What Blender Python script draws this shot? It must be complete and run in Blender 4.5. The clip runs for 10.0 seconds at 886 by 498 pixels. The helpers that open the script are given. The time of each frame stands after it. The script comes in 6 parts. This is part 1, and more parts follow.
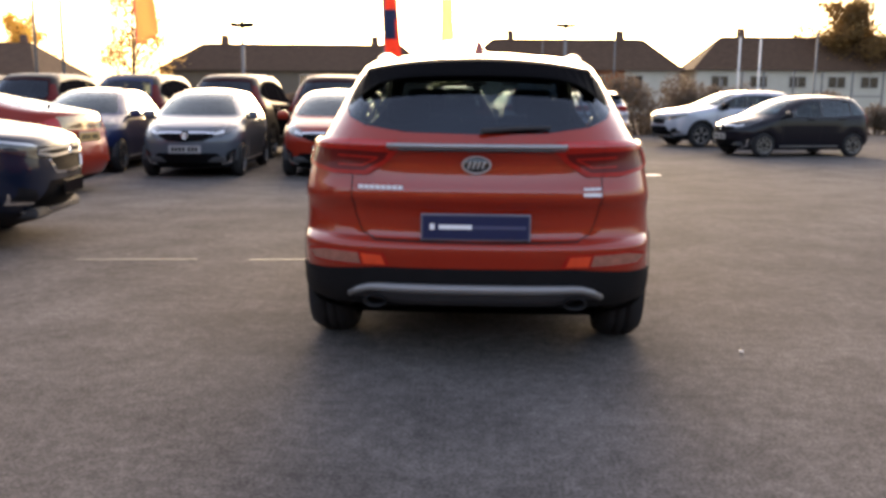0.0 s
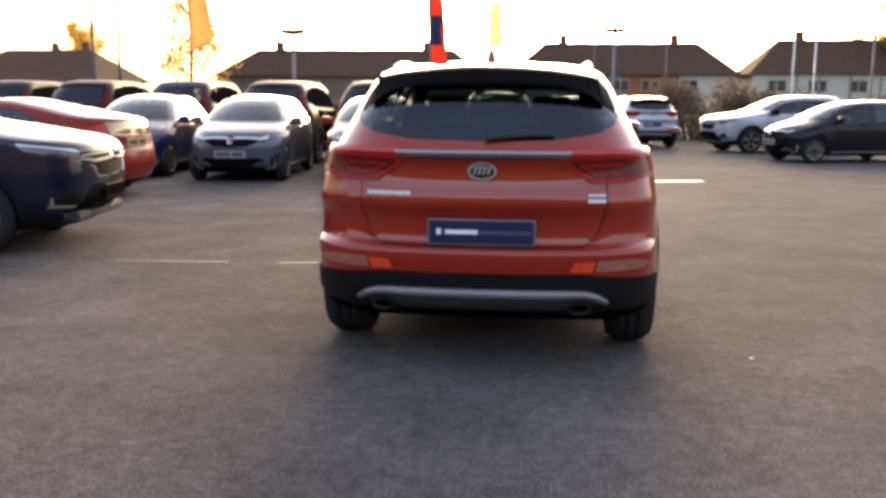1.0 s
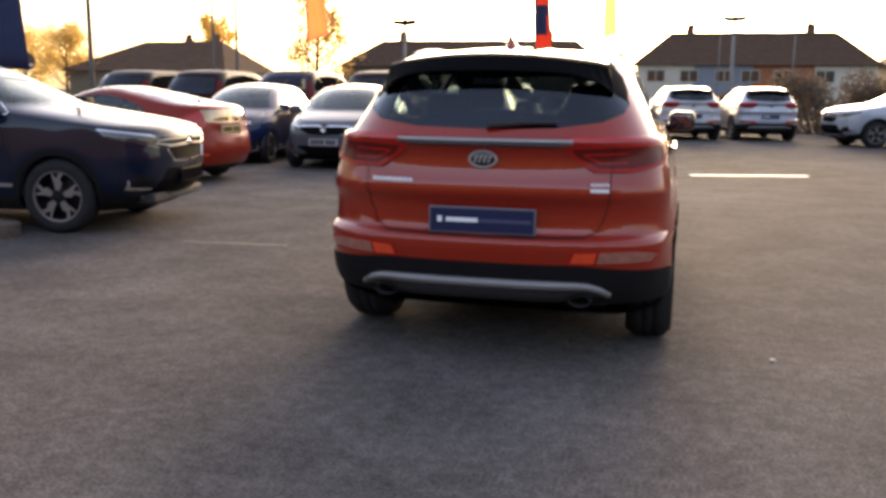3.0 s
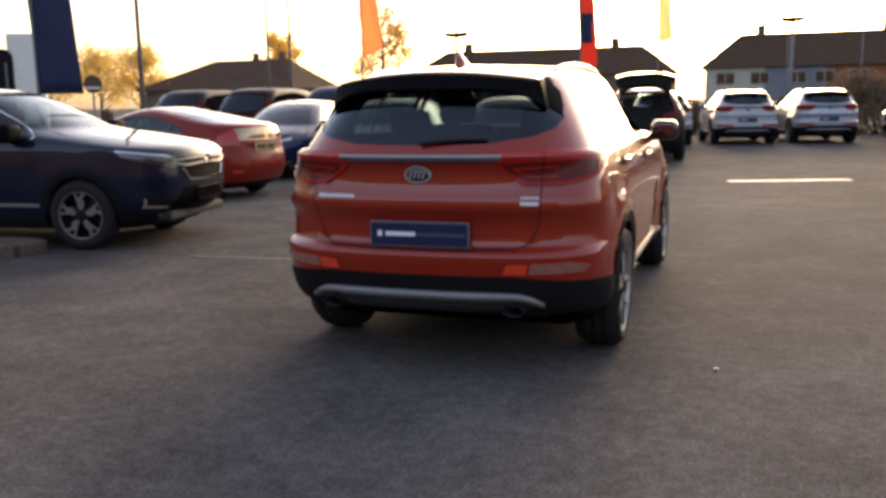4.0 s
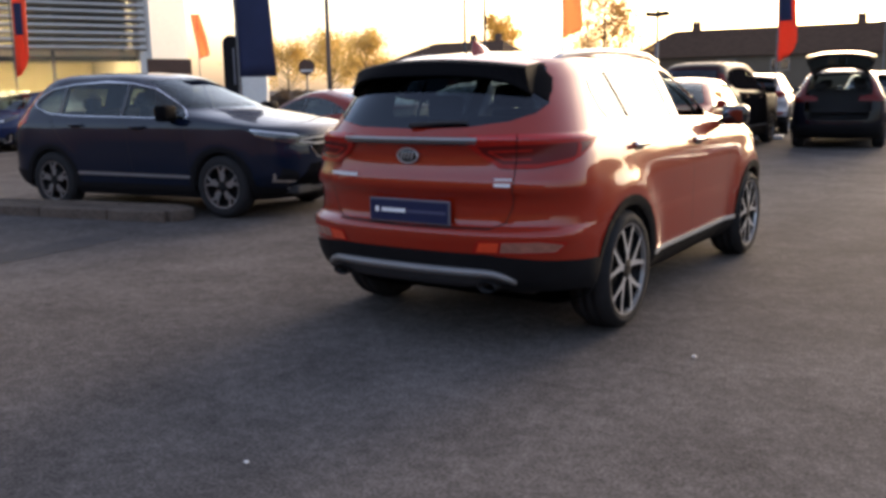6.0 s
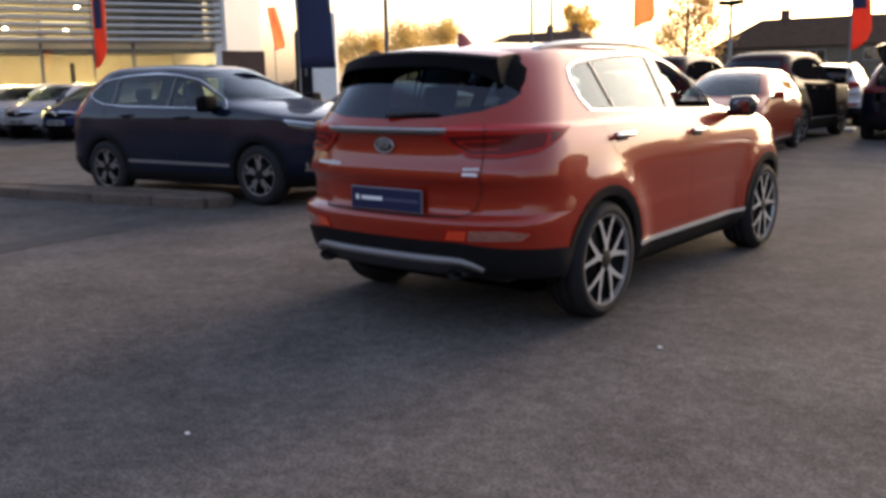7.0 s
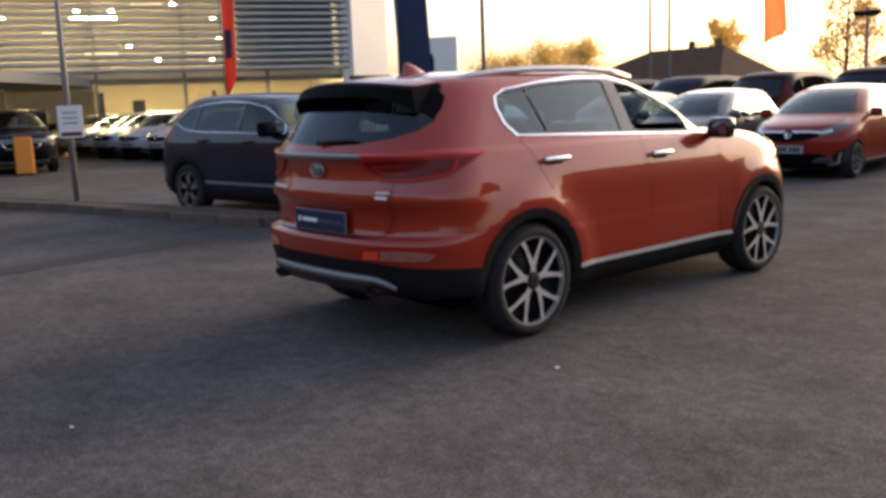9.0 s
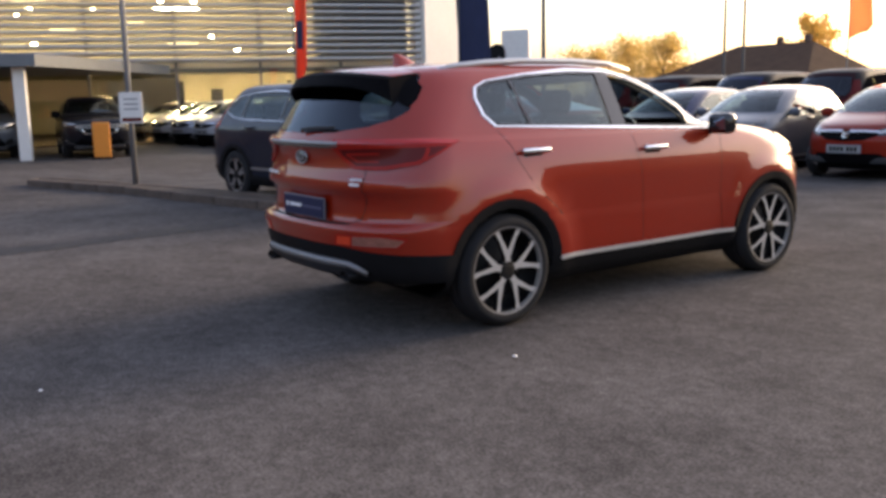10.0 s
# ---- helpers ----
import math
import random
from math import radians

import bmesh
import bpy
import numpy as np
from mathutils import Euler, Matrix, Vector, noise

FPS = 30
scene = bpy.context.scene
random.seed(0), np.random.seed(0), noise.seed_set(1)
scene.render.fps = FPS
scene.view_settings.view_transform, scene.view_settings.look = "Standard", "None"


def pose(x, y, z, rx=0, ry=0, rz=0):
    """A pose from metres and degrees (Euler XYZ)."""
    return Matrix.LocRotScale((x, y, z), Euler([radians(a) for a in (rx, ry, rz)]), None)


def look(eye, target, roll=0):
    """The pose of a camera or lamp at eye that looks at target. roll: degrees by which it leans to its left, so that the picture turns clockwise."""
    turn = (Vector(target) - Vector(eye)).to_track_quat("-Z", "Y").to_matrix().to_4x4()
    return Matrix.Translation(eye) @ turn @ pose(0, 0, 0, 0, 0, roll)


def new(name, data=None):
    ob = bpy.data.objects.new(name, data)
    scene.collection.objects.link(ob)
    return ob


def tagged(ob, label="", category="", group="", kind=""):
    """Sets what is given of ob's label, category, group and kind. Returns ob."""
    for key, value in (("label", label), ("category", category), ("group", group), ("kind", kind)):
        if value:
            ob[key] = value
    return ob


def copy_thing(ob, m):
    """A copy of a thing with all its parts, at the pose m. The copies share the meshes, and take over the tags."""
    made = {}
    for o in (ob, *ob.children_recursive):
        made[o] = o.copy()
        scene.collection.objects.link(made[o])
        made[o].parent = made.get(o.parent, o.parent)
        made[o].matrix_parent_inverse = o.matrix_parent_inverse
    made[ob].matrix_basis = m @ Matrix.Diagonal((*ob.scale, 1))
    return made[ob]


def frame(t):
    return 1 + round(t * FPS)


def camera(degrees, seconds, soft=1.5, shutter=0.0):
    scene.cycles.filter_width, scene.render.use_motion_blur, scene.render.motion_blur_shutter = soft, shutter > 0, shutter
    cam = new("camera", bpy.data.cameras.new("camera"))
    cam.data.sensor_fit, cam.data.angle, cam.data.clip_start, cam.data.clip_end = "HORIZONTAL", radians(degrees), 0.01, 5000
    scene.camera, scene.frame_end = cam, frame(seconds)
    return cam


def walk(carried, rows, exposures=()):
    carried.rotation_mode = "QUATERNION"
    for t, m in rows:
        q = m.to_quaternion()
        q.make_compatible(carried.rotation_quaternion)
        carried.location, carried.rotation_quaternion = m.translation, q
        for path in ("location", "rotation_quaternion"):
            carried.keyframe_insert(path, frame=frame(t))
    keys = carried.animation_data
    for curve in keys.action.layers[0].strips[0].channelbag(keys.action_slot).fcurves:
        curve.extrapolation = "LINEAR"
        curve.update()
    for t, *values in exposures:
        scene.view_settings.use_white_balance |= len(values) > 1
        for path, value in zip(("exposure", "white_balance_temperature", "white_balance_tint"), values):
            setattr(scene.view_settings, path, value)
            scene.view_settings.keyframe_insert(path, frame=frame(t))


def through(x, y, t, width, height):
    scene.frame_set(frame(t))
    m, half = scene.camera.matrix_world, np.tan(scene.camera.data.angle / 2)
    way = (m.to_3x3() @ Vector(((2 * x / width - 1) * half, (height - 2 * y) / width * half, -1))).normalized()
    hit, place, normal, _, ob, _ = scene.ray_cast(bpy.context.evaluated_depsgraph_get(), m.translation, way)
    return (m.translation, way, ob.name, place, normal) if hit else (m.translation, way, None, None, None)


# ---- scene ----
cam = camera(53.1, 10.0, soft=3.4)
PATH = [
    (0, (0.027, -0.237, 1.383), (-0.058, 1.733, 1.047), 0.5),
    (0.5, (0.169, -0.28, 1.393), (-0.059, 1.677, 1.049), 0.2),
    (1, (0.266, -0.309, 1.397), (0.062, 1.654, 1.071), 0.4),
    (1.5, (0.319, -0.302, 1.386), (0.068, 1.653, 1.045), 0.1),
    (2, (0.449, -0.273, 1.377), (0.108, 1.668, 1.034), 0.6),
    (2.2, (0.502, -0.249, 1.378), (0.134, 1.688, 1.043), 0.4),
    (3.3, (1.119, -0.205, 1.389), (0.587, 1.691, 1.041), 0.3),
    (3.5, (1.307, -0.212, 1.41), (0.732, 1.675, 1.077), -0.2),
    (4, (1.579, -0.149, 1.423), (0.943, 1.719, 1.097), -1.0),
    (4.5, (1.88, -0.137, 1.443), (1.072, 1.665, 1.125), -1.7),
    (5, (2.208, -0.064, 1.419), (1.279, 1.674, 1.08), -1.6),
    (6.3, (3.037, 0.182, 1.429), (1.907, 1.794, 1.079), -1.2),
    (6.5, (3.143, 0.228, 1.422), (1.983, 1.821, 1.078), -1.4),
    (7, (3.418, 0.382, 1.418), (2.185, 1.911, 1.043), -1.1),
    (7.5, (3.732, 0.533, 1.429), (2.404, 1.984, 1.065), -1.6),
    (8, (4.041, 0.71, 1.425), (2.662, 2.116, 1.076), -0.7),
    (8.5, (4.287, 0.926, 1.424), (2.839, 2.262, 1.076), -0.8),
    (9, (4.561, 1.127, 1.433), (3.072, 2.423, 1.109), -2.1),
    (9.5, (4.836, 1.335, 1.428), (3.281, 2.548, 1.096), -1.5),
    (10, (5.051, 1.565, 1.399), (3.447, 2.714, 1.065), -1.2),
]
walk(cam, [(t, look(eye, target, roll)) for t, eye, target, roll in PATH],
     [(t, stops, kelvin, 17) for t, stops, kelvin in ((0.0, 0.55, 7700), (2.0, 0.50, 7700), (3.5, 0.12, 7600), (4.2, -0.13, 7450), (5.0, -0.18, 7200), (6.5, -0.06, 7000), (7.0, -0.12, 7050), (9.0, -0.31, 7100), (9.5, -0.06, 7050), (10.0, -0.05, 7050))])

# ---- light ----
SUN_ELEVATION, SUN_BEARING = 13.0, 0.0          # degrees; bearing to the right of +y
world = bpy.data.worlds.new("dusk")
scene.world = world
world.use_nodes = True
wn = world.node_tree.nodes
sky = wn.new("ShaderNodeTexSky")
sky.sky_type = 'NISHITA'
sky.sun_disc = False
sky.sun_elevation = radians(SUN_ELEVATION)
sky.sun_rotation = radians(SUN_BEARING)
sky.air_density, sky.dust_density, sky.ozone_density = 1.0, 4.0, 2.0
wn["Background"].inputs["Strength"].default_value = 0.49
veil = wn.new("ShaderNodeMix")                 # thin bright haze over the whole sky
veil.data_type, veil.blend_type = 'RGBA', 'ADD'
veil.inputs[0].default_value = 1.0
veil.inputs[7].default_value = (0.38, 0.33, 0.36, 1)
world.node_tree.links.new(sky.outputs[0], veil.inputs[6])
world.node_tree.links.new(veil.outputs[2], wn["Background"].inputs[0])
sun_data = bpy.data.lights.new("sun", 'SUN')
sun_data.energy, sun_data.angle, sun_data.color = 1.7, radians(28.0), (1.0, 0.80, 0.56)
sun = new("sun", sun_data)
sun.rotation_euler = (radians(90 - SUN_ELEVATION), 0, radians(180 - SUN_BEARING))


# ---- materials ----
def material(name, color, rough=0.5, metal=0.0, coat=0.0, vary=0.0, scale=8.0, bump=0.0, bump_scale=60.0, alt=None, spec=0.5):
    """Principled surface; vary mixes towards alt (or a darker tone) by noise at two scales."""
    m = bpy.data.materials.new(name)
    m.use_nodes = True
    nt = m.node_tree
    b = nt.nodes["Principled BSDF"]
    b.inputs["Base Color"].default_value = (*color, 1)
    b.inputs["Roughness"].default_value = rough
    b.inputs["Metallic"].default_value = metal
    b.inputs["Coat Weight"].default_value = coat
    b.inputs["Coat Roughness"].default_value = 0.04
    b.inputs["Specular IOR Level"].default_value = spec
    if vary or bump:
        tc = nt.nodes.new("ShaderNodeTexCoord")
    if vary:
        n1, n2 = nt.nodes.new("ShaderNodeTexNoise"), nt.nodes.new("ShaderNodeTexNoise")
        n1.inputs["Scale"].default_value, n2.inputs["Scale"].default_value = scale, scale * 14
        n1.inputs["Detail"].default_value = 5
        for n in (n1, n2):
            nt.links.new(tc.outputs["Object"], n.inputs["Vector"])
        add = nt.nodes.new("ShaderNodeMath")
        add.operation = 'MULTIPLY_ADD'
        add.inputs[1].default_value = 0.5
        nt.links.new(n2.outputs["Fac"], add.inputs[0])
        half = nt.nodes.new("ShaderNodeMath")
        half.operation = 'MULTIPLY'
        half.inputs[1].default_value = 0.5
        nt.links.new(n1.outputs["Fac"], half.inputs[0])
        nt.links.new(half.outputs[0], add.inputs[2])
        ramp = nt.nodes.new("ShaderNodeMapRange")
        ramp.inputs["From Min"].default_value, ramp.inputs["From Max"].default_value = 0.35, 0.65
        ramp.inputs["To Max"].default_value = vary
        nt.links.new(add.outputs[0], ramp.inputs["Value"])
        mix = nt.nodes.new("ShaderNodeMix")
        mix.data_type = 'RGBA'
        mix.inputs[6].default_value = (*color, 1)
        mix.inputs[7].default_value = (*(alt or [c * 0.4 for c in color]), 1)
        nt.links.new(ramp.outputs[0], mix.inputs[0])
        nt.links.new(mix.outputs[2], b.inputs["Base Color"])
    if bump:
        n3, bp = nt.nodes.new("ShaderNodeTexNoise"), nt.nodes.new("ShaderNodeBump")
        n3.inputs["Scale"].default_value = bump_scale
        n3.inputs["Detail"].default_value = 4
        bp.inputs["Strength"].default_value = bump
        bp.inputs["Distance"].default_value = 0.01
        nt.links.new(tc.outputs["Object"], n3.inputs["Vector"])
        nt.links.new(n3.outputs["Fac"], bp.inputs["Height"])
        nt.links.new(bp.outputs[0], b.inputs["Normal"])
    return m


def paint(name, color, metal=0.25, ior=1.5):
    m = material(name, color, 0.34, metal, 1.0, 0.12, 3.0, spec=0.1)
    m.node_tree.nodes["Principled BSDF"].inputs["Coat Roughness"].default_value = 0.02
    m.node_tree.nodes["Principled BSDF"].inputs["Coat IOR"].default_value = ior
    return m


def glass(name, tint, gloss_color=(1, 1, 1), facing=0.07):
    m = bpy.data.materials.new(name)
    m.use_nodes = True
    nt = m.node_tree
    nt.nodes.remove(nt.nodes["Principled BSDF"])
    t, g, f, pw, sc, mix = (nt.nodes.new(k) for k in ("ShaderNodeBsdfTransparent", "ShaderNodeBsdfGlossy", "ShaderNodeLayerWeight", "ShaderNodeMath", "ShaderNodeMath", "ShaderNodeMixShader"))
    t.inputs[0].default_value = (*tint, 1)
    g.inputs[0].default_value = (*gloss_color, 1)
    g.inputs["Roughness"].default_value = 0.02
    pw.operation, sc.operation = 'POWER', 'MULTIPLY_ADD'
    pw.inputs[1].default_value = 4.5
    sc.inputs[1].default_value, sc.inputs[2].default_value = 0.9, facing
    f.inputs["Blend"].default_value = 0.5
    for a, b in ((f.outputs["Facing"], pw.inputs[0]), (pw.outputs[0], sc.inputs[0]), (sc.outputs[0], mix.inputs[0]), (t.outputs[0], mix.inputs[1]), (g.outputs[0], mix.inputs[2]), (mix.outputs[0], nt.nodes["Material Output"].inputs[0])):
        nt.links.new(a, b)
    return m


def glow(name, color, strength):
    m = bpy.data.materials.new(name)
    m.use_nodes = True
    b = m.node_tree.nodes["Principled BSDF"]
    b.inputs["Base Color"].default_value = (*color, 1)
    b.inputs["Emission Color"].default_value = (*color, 1)
    b.inputs["Emission Strength"].default_value = strength
    return m


ORANGE = paint("orange_red_paint", (0.285, 0.0165, 0.0037), 0.05, 1.58)
NAVY = paint("navy_paint", (0.0035, 0.0085, 0.023), 0.05, 1.38)
RED = paint("red_paint", (0.23, 0.018, 0.008), 0.1, 1.27)
MAROON = material("maroon_paint", (0.030, 0.007, 0.009), 0.6, vary=0.3, scale=4, spec=0.08)
BLUE = paint("blue_paint", (0.009, 0.018, 0.065), 0.1, 1.38)
GREY = paint("grey_paint", (0.075, 0.092, 0.118), 0.3, 1.42)
SILVER = paint("silver_paint", (0.34, 0.36, 0.42), 0.4, 1.45)
WHITE = paint("white_paint", (0.40, 0.40, 0.43), 0.0)
BLACK = paint("black_paint", (0.004, 0.004, 0.008), 0.0, 1.26)
PLASTIC = material("black_plastic", (0.012, 0.012, 0.0135), 0.6, vary=0.4, scale=12, bump=0.15, bump_scale=300, spec=0.07)
GLOSS_BLACK = material("gloss_black", (0.008, 0.008, 0.01), 0.12, coat=0.6)
LINING = material("interior_lining", (0.03, 0.03, 0.033), 0.8, vary=0.5, scale=6, bump=0.2)
FABRIC = material("seat_fabric", (0.035, 0.035, 0.04), 0.9, vary=0.5, scale=25, bump=0.3, bump_scale=200)
SEAM = material("panel_gap", (0.006, 0.005, 0.005), 0.8)
RUBBER = material("tyre_rubber", (0.022, 0.022, 0.024), 0.8, vary=0.5, scale=14, bump=0.2, bump_scale=120, spec=0.2)
ALLOY = material("machined_alloy", (0.68, 0.66, 0.64), 0.22, 0.5, vary=0.1, scale=20)
DULL_ALLOY = material("grey_alloy", (0.26, 0.25, 0.25), 0.3, 0.6, vary=0.2, scale=20)
DARK_ALLOY = material("dark_alloy", (0.006, 0.006, 0.007), 0.5, spec=0.2)
MIRROR = material("mirror_silver", (0.30, 0.32, 0.34), 0.03, 1.0)
CHROME = material("chrome", (0.8, 0.8, 0.82), 0.1, 1.0)
SKID = material("skid_silver", (0.22, 0.22, 0.225), 0.42, 0.5, vary=0.2, scale=15)
SKID_DARK = material("skid_grey", (0.045, 0.045, 0.05), 0.5, 0.3, vary=0.3, scale=15)
BRIGHT_TRIM = material("bright_trim", (0.70, 0.68, 0.65), 0.28, 0.4)
RAIL = material("rail_silver", (0.50, 0.50, 0.51), 0.35, 0.6, vary=0.15, scale=15)
SATIN = material("satin_silver", (0.34, 0.34, 0.35), 0.35, 0.7, vary=0.2, scale=15)
LAMP_RED = material("red_lamp_lens", (0.38, 0.018, 0.012), 0.2, vary=0.35, scale=22, coat=0.1, spec=0.12)
LAMP_BRIGHT = material("clear_red_lens", (0.42, 0.012, 0.01), 0.15, coat=0.4)
SPOILER_BLACK = material("satin_black", (0.005, 0.005, 0.006), 0.55, spec=0.02)
DULL_BLACK = material("flat_black", (0.010, 0.009, 0.010), 0.9, vary=0.5, scale=5, spec=0.0)
ROOF_BLACK = material("satin_black_roof", (0.006, 0.006, 0.008), 0.42, vary=0.3, scale=4, spec=0.16)
GRILLE = material("matt_black_mesh", (0.005, 0.005, 0.006), 0.8, vary=0.3, scale=40, bump=0.6, bump_scale=90, spec=0.04)
LAMP_DARK = material("smoked_red_lens", (0.11, 0.009, 0.008), 0.25, coat=0.1, spec=0.15)
REFLECTOR = material("red_reflector", (0.80, 0.065, 0.016), 0.15, vary=0.3, scale=30, coat=1.0)
AMBER_LENS = material("tinted_lamp_lens", (0.48, 0.19, 0.14), 0.12, 0.3, vary=0.7, scale=30, coat=1.0)
LENS = material("clear_lamp_lens", (0.55, 0.56, 0.58), 0.12, 0.5, coat=1.0)
# gold base colour stands for the sunset reflected in this lamp glass
SUNSET_LENS = material("sunset_lamp_glass", (0.42, 0.30, 0.18), 0.1, 0.7, vary=0.5, scale=9, coat=1.0)
HEAD_DARK = material("headlamp_housing", (0.04, 0.043, 0.05), 0.15, 0.3, vary=0.6, scale=14, coat=1.0)
PLATE_BLUE = material("plate_blue", (0.014, 0.021, 0.068), 0.4, vary=0.2, spec=0.25)
PLATE_GREY = material("plate_frame", (0.13, 0.13, 0.16), 0.4)
PLATE_DIM = material("plate_dim_print", (0.055, 0.065, 0.13), 0.4)
PLATE_WHITE = material("plate_white", (0.26, 0.265, 0.27), 0.4)
PLATE_YELLOW = material("plate_yellow", (0.55, 0.36, 0.12), 0.4)
LETTER = material("white_letters", (0.8, 0.82, 0.85), 0.4)
TINT = glass("tinted_glass", (0.38, 0.48, 0.50), (0.85, 0.96, 1.0), 0.085)
PRIVACY = glass("privacy_glass", (0.13, 0.16, 0.18), (0.75, 0.86, 1.0), 0.055)
SCREEN = glass("windscreen_glass", (0.40, 0.48, 0.48), (0.85, 0.95, 1.0), 0.05)


# ---- mesh helpers ----
def part(name, bm, material, parent, label="", smooth=False, normals=None):
    """One bmesh as one mesh object under its thing."""
    me = bpy.data.meshes.new(name)
    bm.normal_update()
    bm.to_mesh(me)
    bm.free()
    for mat in (material if isinstance(material, (list, tuple)) else [material]):
        me.materials.append(mat)
    if smooth:
        me.polygons.foreach_set("use_smooth", [True] * len(me.polygons))
    ob = new(name, me)
    ob.parent = parent
    if label:
        tagged(ob, label)
    return ob


def data_part(name, verts, faces, material, parent, label="", smooth=False):
    me = bpy.data.meshes.new(name)
    me.from_pydata(verts, [], faces)
    me.materials.append(material)
    if smooth:
        me.polygons.foreach_set("use_smooth", [True] * len(me.polygons))
    ob = new(name, me)
    ob.parent = parent
    if label:
        tagged(ob, label)
    return ob


def thing(name, m, label, category, group="", kind=""):
    ob = new(name)
    ob.matrix_basis = m
    return tagged(ob, label, category, group, kind)


def add_box(bm, size, m=Matrix(), bevel=0.0, segments=2):
    r = bmesh.ops.create_cube(bm, size=1.0, matrix=m @ Matrix.Diagonal((*size, 1)))
    if bevel:
        es = {e for v in r["verts"] for e in v.link_edges}
        bmesh.ops.bevel(bm, geom=list(es), offset=bevel, segments=segments, affect='EDGES', profile=0.5)
    return bm


def box(size, m=Matrix(), bevel=0.0, segments=2):
    return add_box(bmesh.new(), size, m, bevel, segments)


def at(x, y, z):
    return Matrix.Translation((x, y, z))


def tube(bm, pts, radius, n=8, closed=False):
    """A round bar along points; radius may be a list."""
    pts = [Vector(p) for p in pts]
    rings = []
    for i, p in enumerate(pts):
        a = pts[i - 1] if (i > 0 or closed) else p
        b = pts[(i + 1) % len(pts)] if (i < len(pts) - 1 or closed) else p
        d = (b - a).normalized()
        s = d.orthogonal().normalized() if not rings else (side - d * side.dot(d)).normalized()
        side = s
        t = d.cross(s)
        r = radius[i] if isinstance(radius, (list, tuple)) else radius
        rings.append([bm.verts.new(p + r * (math.cos(k * math.tau / n) * s + math.sin(k * math.tau / n) * t)) for k in range(n)])
    for i in range(len(rings) - (0 if closed else 1)):
        a, b = rings[i], rings[(i + 1) % len(rings)]
        for k in range(n):
            bm.faces.new((a[k], a[(k + 1) % n], b[(k + 1) % n], b[k]))
    if not closed:
        bm.faces.new(rings[0][::-1])
        bm.faces.new(rings[-1])
    return bm


def lathe(bm, profile, n=40):
    """Revolve (radius, x) pairs round the x axis."""
    rings = [[bm.verts.new((x, r * math.cos(k * math.tau / n), r * math.sin(k * math.tau / n))) for k in range(n)] for r, x in profile]
    for a, b in zip(rings, rings[1:]):
        for k in range(n):
            bm.faces.new((a[k], b[k], b[(k + 1) % n], a[(k + 1) % n]))
    return bm


def prism(bm, outline, depth, m=Matrix()):
    """Extrude a 2D outline (x, y) by depth along z."""
    lo = [bm.verts.new(m @ Vector((x, y, 0))) for x, y in outline]
    hi = [bm.verts.new(m @ Vector((x, y, depth))) for x, y in outline]
    n = len(outline)
    bm.faces.new(lo[::-1])
    bm.faces.new(hi)
    for i in range(n):
        bm.faces.new((lo[i], lo[(i + 1) % n], hi[(i + 1) % n], hi[i]))
    return bm


def smooth_table(xs, ys):
    """Monotone cubic through the pairs."""
    n = len(xs)
    h = [xs[i + 1] - xs[i] for i in range(n - 1)]
    d = [(ys[i + 1] - ys[i]) / h[i] for i in range(n - 1)]
    m = [d[0]] + [0 if d[i - 1] * d[i] <= 0 else 2 * d[i - 1] * d[i] / (d[i - 1] + d[i]) for i in range(1, n - 1)] + [d[-1]]

    def f(x):
        x = min(max(x, xs[0]), xs[-1])
        i = 0
        while i < n - 2 and x > xs[i + 1]:
            i += 1
        t = (x - xs[i]) / h[i]
        return (ys[i] * (1 + 2 * t) * (1 - t) ** 2 + h[i] * m[i] * t * (1 - t) ** 2 + ys[i + 1] * t * t * (3 - 2 * t) + h[i] * m[i + 1] * t * t * (t - 1))
    return f


